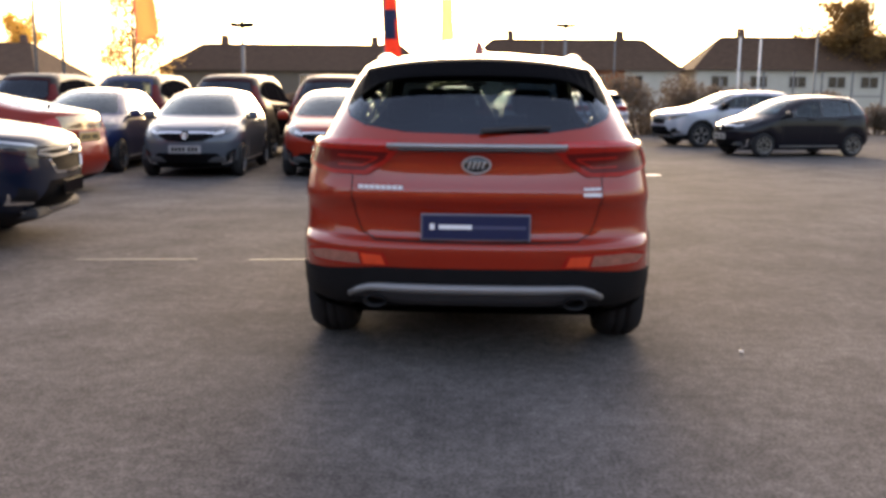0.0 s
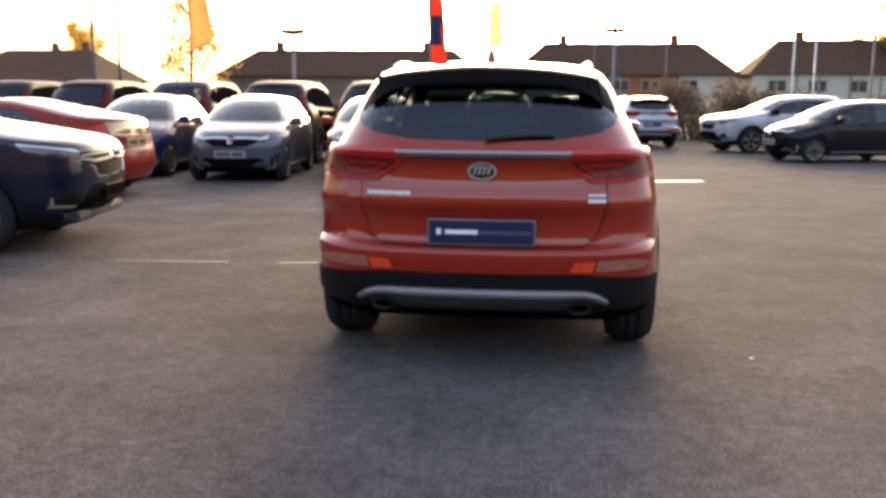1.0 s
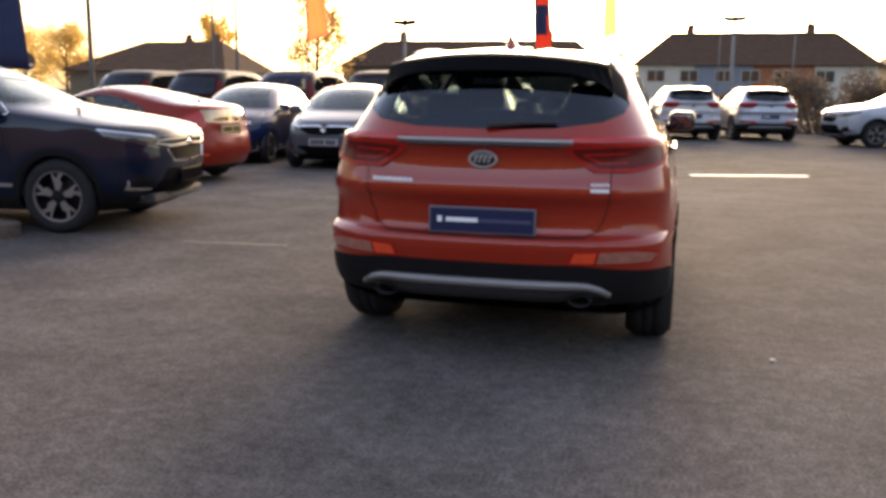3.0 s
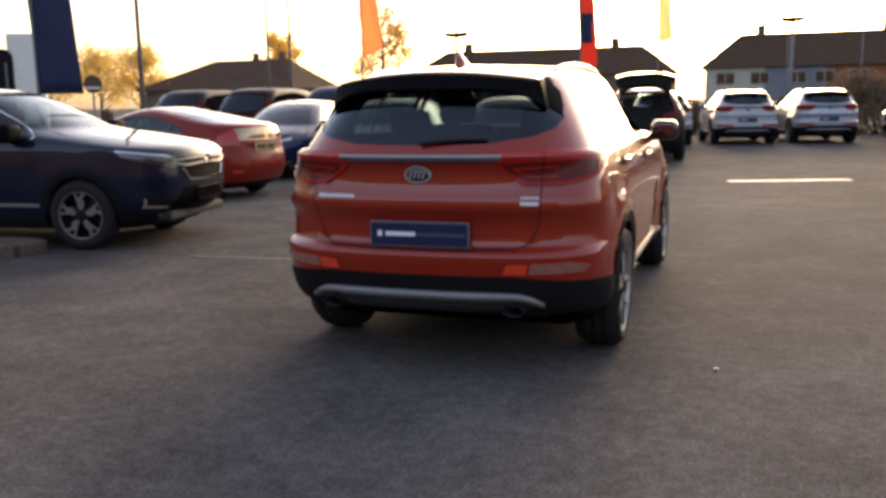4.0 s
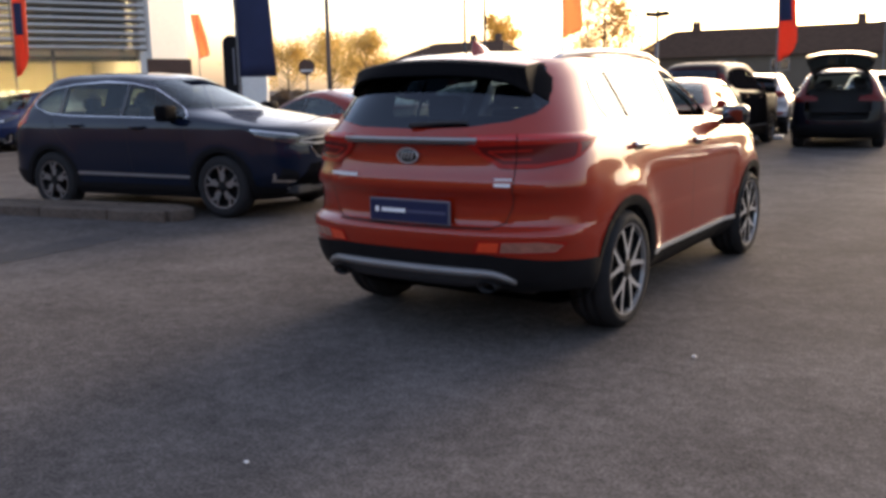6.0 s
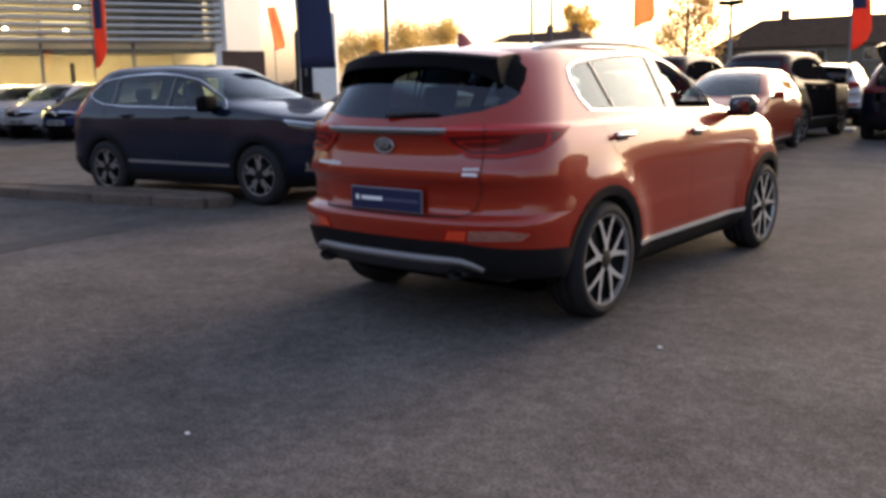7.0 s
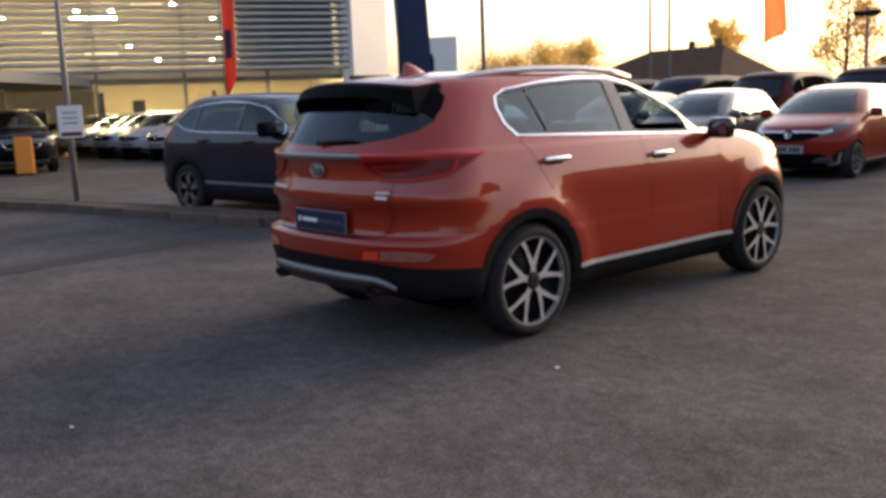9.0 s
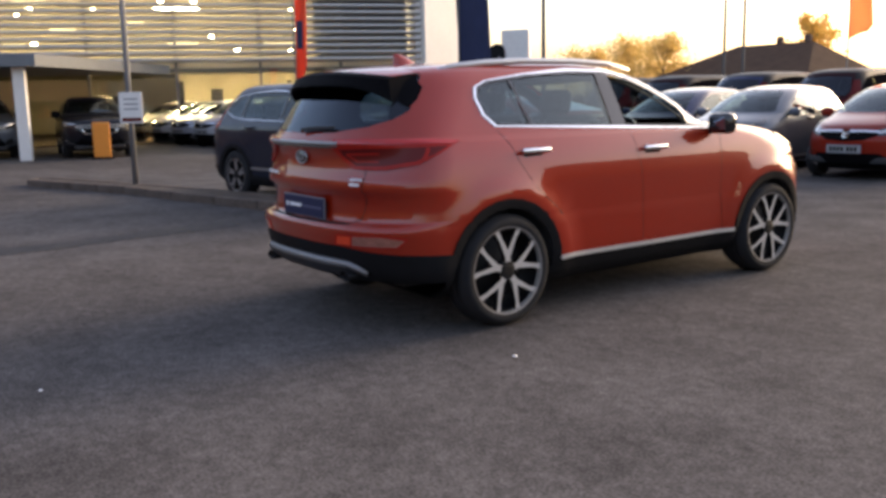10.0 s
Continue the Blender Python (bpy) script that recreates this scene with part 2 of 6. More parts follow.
# ---- cars: a shell stacked from level outlines, cut into its panels ----
class Shell:
    """Car surface: at each height a rounded outline from the tail (u=0) along the flank (1 to 2) to the nose (u=3)."""

    def __init__(self, levels, wheels, nr=2.6, nf=2.4, arch=0.46, barrel=0.03, flare=0.012, tuck=0.0, reach=0.14):
        cols = list(zip(*levels))                     # z, tail, nose, half width, tail corner, nose corner
        self.zs = cols[0]
        self.yr, self.yf, self.w, self.lr, self.lf = (smooth_table(cols[0], c) for c in cols[1:])
        self.nr, self.nf, self.wheels, self.arch, self.barrel = nr, nf, wheels, arch, barrel
        self.mid = (min(cols[1]) + max(cols[2])) / 2
        self.half = (max(cols[2]) - min(cols[1])) / 2
        self.memo, self.flare, self.tuck, self.reach = {}, flare, tuck, reach

    def ends(self, z):
        if z not in self.memo:
            a, b, lr, lf = self.yr(z), self.yf(z), self.lr(z), self.lf(z)
            k = min(1.0, 0.9 * (b - a) / (lr + lf))
            self.memo[z] = (a, b, self.w(z), lr * k, lf * k)
        return self.memo[z]

    def raw(self, u, z):
        a, b, w, lr, lf = self.ends(z)
        if u <= 1:
            th = max(u, 0) * math.pi / 2
            x, y = w * math.sin(th) ** (2 / self.nr), a + lr * (1 - max(math.cos(th), 0) ** (2 / self.nr))
        elif u <= 2:
            x, y = w, a + lr + (u - 1) * (b - lf - a - lr)
        else:
            th = (3 - min(u, 3)) * math.pi / 2
            x, y = w * math.sin(th) ** (2 / self.nf), b - lf * (1 - max(math.cos(th), 0) ** (2 / self.nf))
        x *= 1 - self.barrel * ((y - self.mid) / self.half) ** 2
        if 0.3 < u < 2.7:
            for c in self.wheels:
                r = math.hypot(y - c, z - 0.35)
                x += self.flare * math.exp(-((r - self.arch) / self.reach) ** 2) * min(1, (u - 0.3) / 0.5, (2.7 - u) / 0.5)
        if self.tuck and self.wheels[0] < y < self.wheels[1]:      # hollowed doors
            k = min(y - self.wheels[0], self.wheels[1] - y) / 0.75
            k = min(1.0, max(0.0, k - 0.35) / 0.65)
            x -= self.tuck * k * k * (3 - 2 * k) * math.exp(-((z - 0.70) / 0.15) ** 2)
        return Vector((x, y, z))

    def normal(self, u, z):
        e = 0.004
        n = (self.raw(min(u + e, 3), z) - self.raw(max(u - e, 0), z)).cross(self.raw(u, min(z + e, self.zs[-1])) - self.raw(u, max(z - e, self.zs[0])))
        if n.length < 1e-9:
            return Vector((0, 0, 1))
        if u < 1e-4 or u > 3 - 1e-4:
            n.x = 0
        return n.normalized()

    def point(self, u, z, off=0.0):
        p = self.raw(u, z)
        return p + self.normal(u, z) * off if off else p

    def flat(self, kind, v, z):
        """A view coordinate (r/f: x seen from the tail/nose, s: y seen from the flank, u: direct) as u."""
        a, b, w, lr, lf = self.ends(z)
        if kind == "u":
            return v
        if kind in "rf":
            n = self.nr if kind == "r" else self.nf
            if v < 0:
                return -0.05 if kind == "r" else 3.05
            u = math.asin(min(1.0, v / w) ** (n / 2)) * 2 / math.pi
            return u if kind == "r" else 3 - u
        if v < a + lr:
            c = max(0.0, 1 - max(0.0, v - a) / lr) ** (self.nr / 2)
            return math.acos(min(1, c)) * 2 / math.pi
        if v > b - lf:
            c = max(0.0, 1 - max(0.0, b - v) / lf) ** (self.nf / 2)
            return 3 - math.acos(min(1, c)) * 2 / math.pi
        return 1 + (v - a - lr) / (b - lf - a - lr)

    def place(self, kind, v, z, off=0.0):
        return self.point(self.flat(kind, v, z), z, off)


def circle(y, z, r, n=28):
    return [("s", y + r * math.cos(k * math.tau / n), z + r * math.sin(k * math.tau / n)) for k in range(n)]


def strip(points, width=0.009):
    """A thin band along a line of (kind, a, z), as one outline."""
    one, two = [], []
    for i, (k, a, z) in enumerate(points):
        p, q = points[max(0, i - 1)], points[min(len(points) - 1, i + 1)]
        l = math.hypot(q[1] - p[1], q[2] - p[2])
        nx, nz = -(q[2] - p[2]) / l * width / 2, (q[1] - p[1]) / l * width / 2
        one.append((k, a + nx, z + nz))
        two.append((k, a - nx, z - nz))
    return [one + two[::-1]]


def grow(poly, d):
    cy = sum(p[1] for p in poly) / len(poly)
    cz = sum(p[2] for p in poly) / len(poly)
    out = []
    for k, a, z in poly:
        l = math.hypot(a - cy, z - cz)
        out.append((k, a + d * (a - cy) / l * 1.25, z + d * (z - cz) / l * 1.6))
    return out


def inside(px, pz, poly):
    hit, j = False, len(poly) - 1
    for i in range(len(poly)):
        (xi, zi), (xj, zj) = poly[i], poly[j]
        if (zi > pz) != (zj > pz) and px < (xj - xi) * (pz - zi) / (zj - zi) + xi:
            hit = not hit
        j = i
    return hit


def cut_shell(shell, panels, rows, nr=12, ns=26, nf=12):
    """A flat sheet in (u, z), cut along every panel's outline. Returns the bmesh and the faces by panel name."""
    us = [i / nr for i in range(nr)] + [1 + i / ns for i in range(ns)] + [2 + i / nf for i in range(nf + 1)]
    bm = bmesh.new()
    grid = [[bm.verts.new((u, z, 0)) for u in us] for z in rows]
    for i in range(len(rows) - 1):
        for j in range(len(us) - 1):
            bm.faces.new((grid[i][j], grid[i][j + 1], grid[i + 1][j + 1], grid[i + 1][j]))
    flats = []
    for name, poly in panels:
        fine = []
        for i in range(len(poly)):
            k, a, z = poly[i]
            k2, b, z2 = poly[(i + 1) % len(poly)]
            steps = 1 if k != k2 else max(1, int(math.hypot(b - a, z2 - z) / 0.045))
            for s in range(steps):
                t = s / steps
                zz = z + (z2 - z) * t
                fine.append((shell.flat(k, a + (b - a) * t, zz), zz))
        flats.append((name, fine))
        lo_u, hi_u = min(p[0] for p in fine) - 0.1, max(p[0] for p in fine) + 0.1
        lo_z, hi_z = min(p[1] for p in fine) - 0.08, max(p[1] for p in fine) + 0.08
        near = [f for f in bm.faces if lo_u < f.calc_center_median().x < hi_u and lo_z < f.calc_center_median().y < hi_z]
        for i in range(len(fine)):
            (x0, z0), (x1, z1) = fine[i], fine[(i + 1) % len(fine)]
            if math.hypot(x1 - x0, z1 - z0) < 1e-6:
                continue
            sel = []
            for f in near:
                if not f.is_valid:
                    continue
                xs, zs = [v.co.x for v in f.verts], [v.co.y for v in f.verts]
                if max(xs) >= min(x0, x1) - 1e-5 and min(xs) <= max(x0, x1) + 1e-5 and max(zs) >= min(z0, z1) - 1e-5 and min(zs) <= max(z0, z1) + 1e-5:
                    sel.append(f)
            if not sel:
                continue
            geom = list({e for f in sel for e in f.edges}) + sel + list({v for f in sel for v in f.verts})
            r = bmesh.ops.bisect_plane(bm, geom=geom, dist=1e-5, plane_co=(x0, z0, 0), plane_no=(z1 - z0, x0 - x1, 0))
            near = [f for f in near if f.is_valid] + [g for g in r["geom"] if isinstance(g, bmesh.types.BMFace)]
            near = list(dict.fromkeys(near))
    byname = {}
    boxes = [(n, p, min(q[0] for q in p), max(q[0] for q in p), min(q[1] for q in p), max(q[1] for q in p)) for n, p in flats]
    for f in bm.faces:
        c = f.calc_center_median()
        label = "body"
        for n, p, a, b, lo, hi in boxes:
            if a <= c.x <= b and lo <= c.y <= hi and inside(c.x, c.y, p):
                label = n
        byname.setdefault(label, []).append(f)
    return bm, byname


def shell_part(name, shell, faces, sides, material, parent, off=0.0, label="", thick=0.0, caps=None):
    """Map panel faces onto the car, on one side or both, as one mesh with the surface's own normals."""
    verts, norms, polys, index = [], [], [], {}

    def vert(u, z, s):
        key = (round(u, 5), round(z, 5), 0 if (u < 1e-4 or u > 3 - 1e-4) else s)
        if key not in index:
            p, n = shell.point(u, z, off), shell.normal(u, z)
            index[key] = len(verts)
            verts.append((p.x * s if key[2] else 0.0, p.y, p.z))
            norms.append((n.x * s, n.y, n.z))
        return index[key]
    for s in sides:
        for f in faces:
            ids = [vert(v.co.x, v.co.y, s) for v in f.verts]
            ids = list(dict.fromkeys(ids))
            if len(ids) > 2:
                polys.append(ids if s > 0 else ids[::-1])
    for z in caps or ():
        us = sorted({k[0] for k in index if abs(k[1] - round(z, 5)) < 1e-4})
        for a, b in zip(us, us[1:]):
            ids = [index.get((u, round(z, 5), 0 if (u < 1e-4 or u > 3 - 1e-4) else s)) for u, s in ((a, 1), (b, 1), (b, -1), (a, -1))]
            if None not in ids:
                ids = list(dict.fromkeys(ids))
                if len(ids) > 2:
                    polys.append(ids)
    if thick:
        # lift the panel and close its border down to the surface
        base = list(verts)
        verts = [(x + n[0] * thick, y + n[1] * thick, z + n[2] * thick) for (x, y, z), n in zip(verts, norms)]
        count = {}
        for ids in polys:
            for a, b in zip(ids, ids[1:] + ids[:1]):
                count[(min(a, b), max(a, b))] = count.get((min(a, b), max(a, b)), 0) + 1
        rim = {}

        def low_vert(a):
            if a not in rim:
                rim[a] = len(verts)
                verts.append(base[a])
                norms.append(norms[a])
            return rim[a]
        for ids in list(polys):
            for a, b in zip(ids, ids[1:] + ids[:1]):
                if count[(min(a, b), max(a, b))] == 1:
                    polys.append([b, a, low_vert(a), low_vert(b)])
    me = bpy.data.meshes.new(name)
    me.from_pydata(verts, [], polys)
    me.materials.append(material)
    me.polygons.foreach_set("use_smooth", [True] * len(me.polygons))
    me.validate()
    if len(me.vertices) == len(norms):
        me.normals_split_custom_set_from_vertices(norms)
    ob = new(name, me)
    ob.parent = parent
    if label:
        tagged(ob, label)
    return ob


def wheel(parent, x, y, r, width, rim_r, style, side, cache):
    """Wheel with its axle at height r: dark barrel, tyre and spoked rim (outer face towards side)."""
    if "barrel" not in cache:
        w = width / 2
        bm = bmesh.new()
        lathe(bm, [(rim_r - 0.02, w - 0.02), (rim_r - 0.035, -w * 0.2), (0.20, -w * 0.2), (0.17, w * 0.1), (0.0, w * 0.1)], 36)
        cache["barrel"] = part("wheel", bm, DARK_ALLOY, parent, "", True)
        bm = bmesh.new()
        lathe(bm, [(rim_r - 0.012, w - 0.012), (rim_r + 0.012, w), (rim_r + (r - rim_r) * 0.55, w + 0.008), (r - 0.03, w - 0.004), (r - 0.006, w - 0.03), (r, w - 0.06),
                   (r, w * 0.3), (r - 0.008, w * 0.27), (r - 0.008, w * 0.2), (r, w * 0.17), (r, -w * 0.17), (r - 0.008, -w * 0.2), (r - 0.008, -w * 0.27), (r, -w * 0.3),
                   (r, 0.06 - w), (r - 0.03, -w), (rim_r, -w), (rim_r - 0.02, w - 0.03)], 44)
        cache["tyre"] = part("tyre", bm, RUBBER, cache["barrel"], "", True)
        bm = bmesh.new()
        lathe(bm, [(rim_r - 0.002, w - 0.014), (rim_r + 0.004, w - 0.002), (rim_r - 0.007, w - 0.004), (rim_r - 0.012, w - 0.03)], 44)
        for k in range(5):
            rot = Matrix.Rotation(k * math.tau / 5, 4, 'X')
            # plane of the rim: local x of the outline is tangent, y radial
            to = rot @ Matrix(((0, 0, 1, w - 0.045), (1, 0, 0, 0), (0, 1, 0, 0), (0, 0, 0, 1)))
            R = rim_r - 0.012
            if style == "star":
                prism(bm, [(-0.022, 0.03), (0.022, 0.03), (0.020, 0.085), (0.031, R * 0.42), (0.068, R * 0.76), (0.102, R * 0.93), (0.086, R * 0.97), (0.070, R * 0.99), (0.041, R * 0.76), (0.0, R * 0.49), (-0.041, R * 0.76), (-0.070, R * 0.99), (-0.086, R * 0.97), (-0.102, R * 0.93), (-0.068, R * 0.76), (-0.031, R * 0.42), (-0.020, 0.085)], 0.034, to)
            elif style == "swirl":
                prism(bm, [(-0.022, 0.05), (0.022, 0.05), (0.048, 0.125), (0.026, 0.165), (0.068, R * 0.98), (0.022, R), (-0.012, 0.168), (-0.046, R), (-0.066, R * 0.99), (-0.034, 0.13)], 0.03, to)
            else:
                for s in (-1, 1):
                    prism(bm, [(s * 0.012 - 0.012, 0.05), (s * 0.012 + 0.012, 0.05), (s * 0.055 + 0.014, R), (s * 0.055 - 0.014, R)], 0.028, to)
        lathe(bm, [(0.066, w - 0.05), (0.062, w - 0.012), (0.03, w - 0.006), (0.0, w - 0.006)], 20)
        bmesh.ops.recalc_face_normals(bm, faces=bm.faces)
        for fc in bm.faces:          # machined faces, dark sides and hub
            c = fc.calc_center_median()
            if math.hypot(c.y, c.z) < 0.05 or (abs(fc.normal.x) < 0.7 and math.hypot(c.y, c.z) < rim_r - 0.02):
                fc.material_index = 1
            elif style == "star" and math.hypot(c.y, c.z) > rim_r - 0.010:
                fc.material_index = 2
        cache["rim"] = part("rim", bm, [ALLOY if style == "star" else DULL_ALLOY, DARK_ALLOY, DULL_ALLOY], cache["barrel"])
        b = cache["barrel"]
    else:
        src = cache["barrel"]
        b = new("wheel", src.data)
        b.parent = parent
        for nm in ("tyre", "rim"):
            c = new(nm, cache[nm].data)
            c.parent = b
    b.matrix_basis = pose(x, y, r, 0, 0, 0 if side > 0 else 180)
    return b


def mirror(parent, p, side, paint_mat, size):
    bm = bmesh.new()
    add_box(bm, size, at(p[0] + 0.14 * side, p[1], p[2] + 0.02), 0.045, 3)
    body = part("door_mirror", bm, paint_mat, parent, "", True)
    bm = bmesh.new()
    add_box(bm, (0.12, 0.05, 0.05), at(p[0] + 0.03 * side, p[1] + 0.01, p[2] - 0.03), 0.015)
    part("mirror_arm", bm, PLASTIC, body)
    part("mirror_glass", box((size[0] * 0.74, 0.008, size[2] * 0.62), pose(p[0] + 0.14 * side, p[1] - size[1] / 2 + 0.002, p[2] + 0.02, 9, 0, -6 * side), 0.003), MIRROR, body)


def handle(parent, shell, y, z, side, mat):
    p = shell.place("s", y, z, 0.012)
    bm = bmesh.new()
    add_box(bm, (0.03, 0.23, 0.032), at(p.x * side + 0.016 * side, y, z + 0.004), 0.013, 3)
    h = part("door_handle", bm, mat, parent, "", True)
    part("handle_cup", box((0.016, 0.15, 0.055), at((p.x - 0.010) * side, y - 0.01, z - 0.008), 0.006), SEAM, h)


def seats(parent, y_front, y_rear, z=0.62, w=0.36):
    for x, y in ((-w, y_front), (w, y_front)):
        bm = bmesh.new()
        add_box(bm, (0.48, 0.16, 0.62), pose(x, y, z + 0.34, -14), 0.06, 3)
        add_box(bm, (0.50, 0.50, 0.16), at(x, y + 0.26, z), 0.05, 3)
        s = part("front_seat", bm, FABRIC, parent, "", True)
        part("headrest", box((0.27, 0.10, 0.17), pose(x, y - 0.10, z + 0.74, -10), 0.045, 3), FABRIC, s, "", True)
    bm = bmesh.new()
    add_box(bm, (1.30, 0.16, 0.55), pose(0, y_rear, z + 0.34, -14), 0.06, 3)
    add_box(bm, (1.30, 0.46, 0.16), at(0, y_rear + 0.24, z), 0.05, 3)
    b = part("rear_bench", bm, FABRIC, parent, "", True)
    for x in (-0.42, 0.42):
        part("headrest", box((0.26, 0.09, 0.15), pose(x, y_rear - 0.09, z + 0.68, -10), 0.04, 3), FABRIC, b, "", True)


def dashboard(parent, y, z, width, wheel_x=0.36):
    d = part("dashboard", box((width, 0.42, 0.34), at(0, y, z), 0.09, 3), LINING, parent, "", True)
    bm = bmesh.new()
    m = pose(wheel_x, y - 0.38, z + 0.06, 65)
    tube(bm, [m @ Vector((0.185 * math.cos(k * math.tau / 24), 0.185 * math.sin(k * math.tau / 24), 0)) for k in range(24)], 0.016, 8, True)
    for k in (0, 2.2, 4.1):
        tube(bm, [m @ Vector((0.04 * math.cos(k), 0.04 * math.sin(k), 0)), m @ Vector((0.18 * math.cos(k), 0.18 * math.sin(k), 0))], 0.014, 6)
    tube(bm, [m @ Vector((0, 0, 0)), m @ Vector((0, 0.0, -0.25))], 0.05, 10)
    part("steering_wheel", bm, GLOSS_BLACK, d, "", True)


def number_plate(parent, p, rx, rz, face, frame_mat, bars, size=(0.52, 0.112)):
    """A plate facing local -y, with plain bars for its characters."""
    m = pose(*p, rx, 0, rz)
    pl = part("number_plate", box((size[0] + 0.024, 0.012, size[1] + 0.024), m, 0.004), frame_mat, parent)
    part("plate_face", box((size[0], 0.006, size[1]), m @ at(0, -0.008, 0)), face, pl)
    ink = SEAM if face in (PLATE_WHITE, PLATE_YELLOW) else LETTER
    for x, w, h in bars:
        part("plate_character", box((w, 0.004, h), m @ at(x, -0.0115, 0)), ink, pl)
    return pl


PLATE_BARS = [(-0.20, 0.045, 0.07), (-0.14, 0.045, 0.07), (-0.08, 0.045, 0.07), (-0.02, 0.045, 0.07), (0.07, 0.045, 0.07), (0.13, 0.045, 0.07), (0.19, 0.045, 0.07)]


def rows_for(levels, extra=()):
    zs = [l[0] for l in levels]
    out = []
    for a, b in zip(zs, zs[1:]):
        n = max(1, round((b - a) / 0.045))
        out += [a + (b - a) * i / n for i in range(n)]
    return sorted(set(round(z, 4) for z in out + [zs[-1], *extra]))


def merge(*polys):
    return [p for poly in polys for p in poly]


def build_car(name, m, label, spec, colour, group=""):
    """A car from its spec: shell panels, wheels, mirrors, handles, interior."""
    car = thing(name, m, label, "car", group)
    sh = Shell(spec["levels"], spec["wheels"], spec.get("nr", 2.6), spec.get("nf", 2.4), spec.get("arch", 0.46), 0.03, spec.get("flare", 0.012), spec.get("tuck", 0.0), spec.get("reach", 0.14))
    rows = rows_for(spec["levels"])
    bm, faces = cut_shell(sh, spec["panels"], rows)
    both, one = (1, -1), ((1,), (-1,))
    centre = {
        "body": (spec.get("roof", colour), 0, 0), "cladding": (PLASTIC, 0.0, 0.010), "rear_window": (PRIVACY, -0.004, 0),
        "windscreen": (SCREEN, -0.004, 0), "grille": (GRILLE, -0.012, 0), "intake": (GRILLE, -0.012, 0),
        "tailgate": (colour, 0, 0), "bonnet": (colour, 0.002, 0), "spoiler_band": (SPOILER_BLACK, 0.001, 0), "lamp_glass": (SUNSET_LENS, -0.004, 0),
    }
    pair = {
        "panel_gap": (SEAM, -0.004, 0), "front_door": (spec.get("side", colour), 0, 0), "rear_door": (spec.get("side", colour), 0, 0), "window_trim": (spec.get("trim", CHROME), 0, 0.006), "window_pillar": (spec.get("trim", GLOSS_BLACK), 0, 0.002),
        "front_door_window": (spec.get("front_glass", SCREEN), -0.006, 0), "rear_door_window": (spec.get("side_glass", TINT), -0.006, 0), "quarter_window": (spec.get("side_glass", TINT), -0.006, 0),
        "tail_lamp": (spec.get("lamp", LAMP_BRIGHT), 0, spec.get("bulge", 0.006)), "tail_lamp_band": (LAMP_DARK, 0, spec.get("bulge", 0.006) - 0.002), "headlamp": (HEAD_DARK, 0, 0.008), "headlamp_strip": (LENS, 0, 0.011), "fog_lamp": (PLASTIC, 0, 0.004), "fog_trim": (CHROME, 0, 0.014), "lip_trim": (SATIN, 0, 0.014),
        "lamp_bar": (LAMP_RED, 0, spec.get("bulge", 0.006) + 0.002), "lamp_line": (LAMP_BRIGHT, 0, spec.get("bulge", 0.006) + 0.004), "lamp_surround": (LAMP_RED, 0, 0.004), "reflector": (REFLECTOR, 0, 0.008), "reverse_lamp": (AMBER_LENS, 0, 0.007), "sill_strip": (spec.get("sill", SATIN), 0, 0.016), "grille_bar": (spec.get("bar", CHROME), 0, 0.016), "grille_trim": (CHROME, 0, 0.010),
    }
    top, low = rows[-1], rows[0]
    made = {}
    skip = spec.get("skip", ())
    for key, fs in faces.items():
        n = key.split("#")[0]
        if n in skip or n == "hole":
            continue
        if n in centre:
            mat, off, thick = centre[n]
            made.setdefault(n, []).append(shell_part(n, sh, fs, both, mat, car, off, "", thick, (top, low) if n in ("body", "cladding") else None))
        elif n in pair:
            mat, off, thick = pair[n]
            made.setdefault(n, [])
            for sd in one:
                if (n, sd[0]) in spec.get("open", ()):
                    continue
                made[n].append(shell_part(n, sh, fs, sd, mat, car, off, "", thick))
    # dark inner lining, with the same openings
    glassy = {"rear_window", "windscreen", "front_door_window", "rear_door_window", "quarter_window", "hole"} | set(skip)
    inner = [f for n, fs in faces.items() if n.split("#")[0] not in glassy for f in fs if f.calc_center_median().y > 0.42]
    shell_part("interior_lining", sh, inner, both, LINING, car, -0.045, "", 0, (top,))
    part("cabin_floor", box((1.45, spec["length"] - 0.75, 0.05), at(0, spec["length"] / 2, 0.40), 0.02), LINING, car)
    bm.free()
    # wheel housings
    for y in spec["wheels"]:
        for s in (1, -1):
            b2 = bmesh.new()
            r0 = spec["hole"] + 0.015
            n = 20
            a = [b2.verts.new((s * (spec["track"] - 0.035), y + r0 * math.cos(k * math.pi / n), spec["r"] + r0 * math.sin(k * math.pi / n))) for k in range(0, n + 1)]
            b = [b2.verts.new((s * (spec["track"] - 0.32), v.co.y, v.co.z)) for v in a]
            for i in range(len(a) - 1):
                b2.faces.new((a[i], a[i + 1], b[i + 1], b[i]))
            b2.faces.new(b)
            part("wheel_housing", b2, LINING, car)
    part("underbody", box((1.25, spec["length"] - 0.5, 0.10), at(0, spec["length"] / 2 + 0.1, 0.32), 0.03), LINING, car)
    cache = {}
    for y in spec["wheels"]:
        for s in (1, -1):
            wheel(car, s * (spec["track"] - spec["tyre"] / 2), y, spec["r"], spec["tyre"], spec["rim"], spec["style"], s, cache)
    mp = sh.place("s", *spec["mirror"])
    for s in (1, -1):
        mirror(car, (mp.x * s, mp.y, mp.z), s, spec.get("mirror_mat") or colour, spec.get("mirror_size", (0.20, 0.12, 0.15)))
        for y, z in spec["handles"]:
            handle(car, sh, y, z, s, spec.get("handle_mat") or colour)
    seats(car, *spec["seats"])
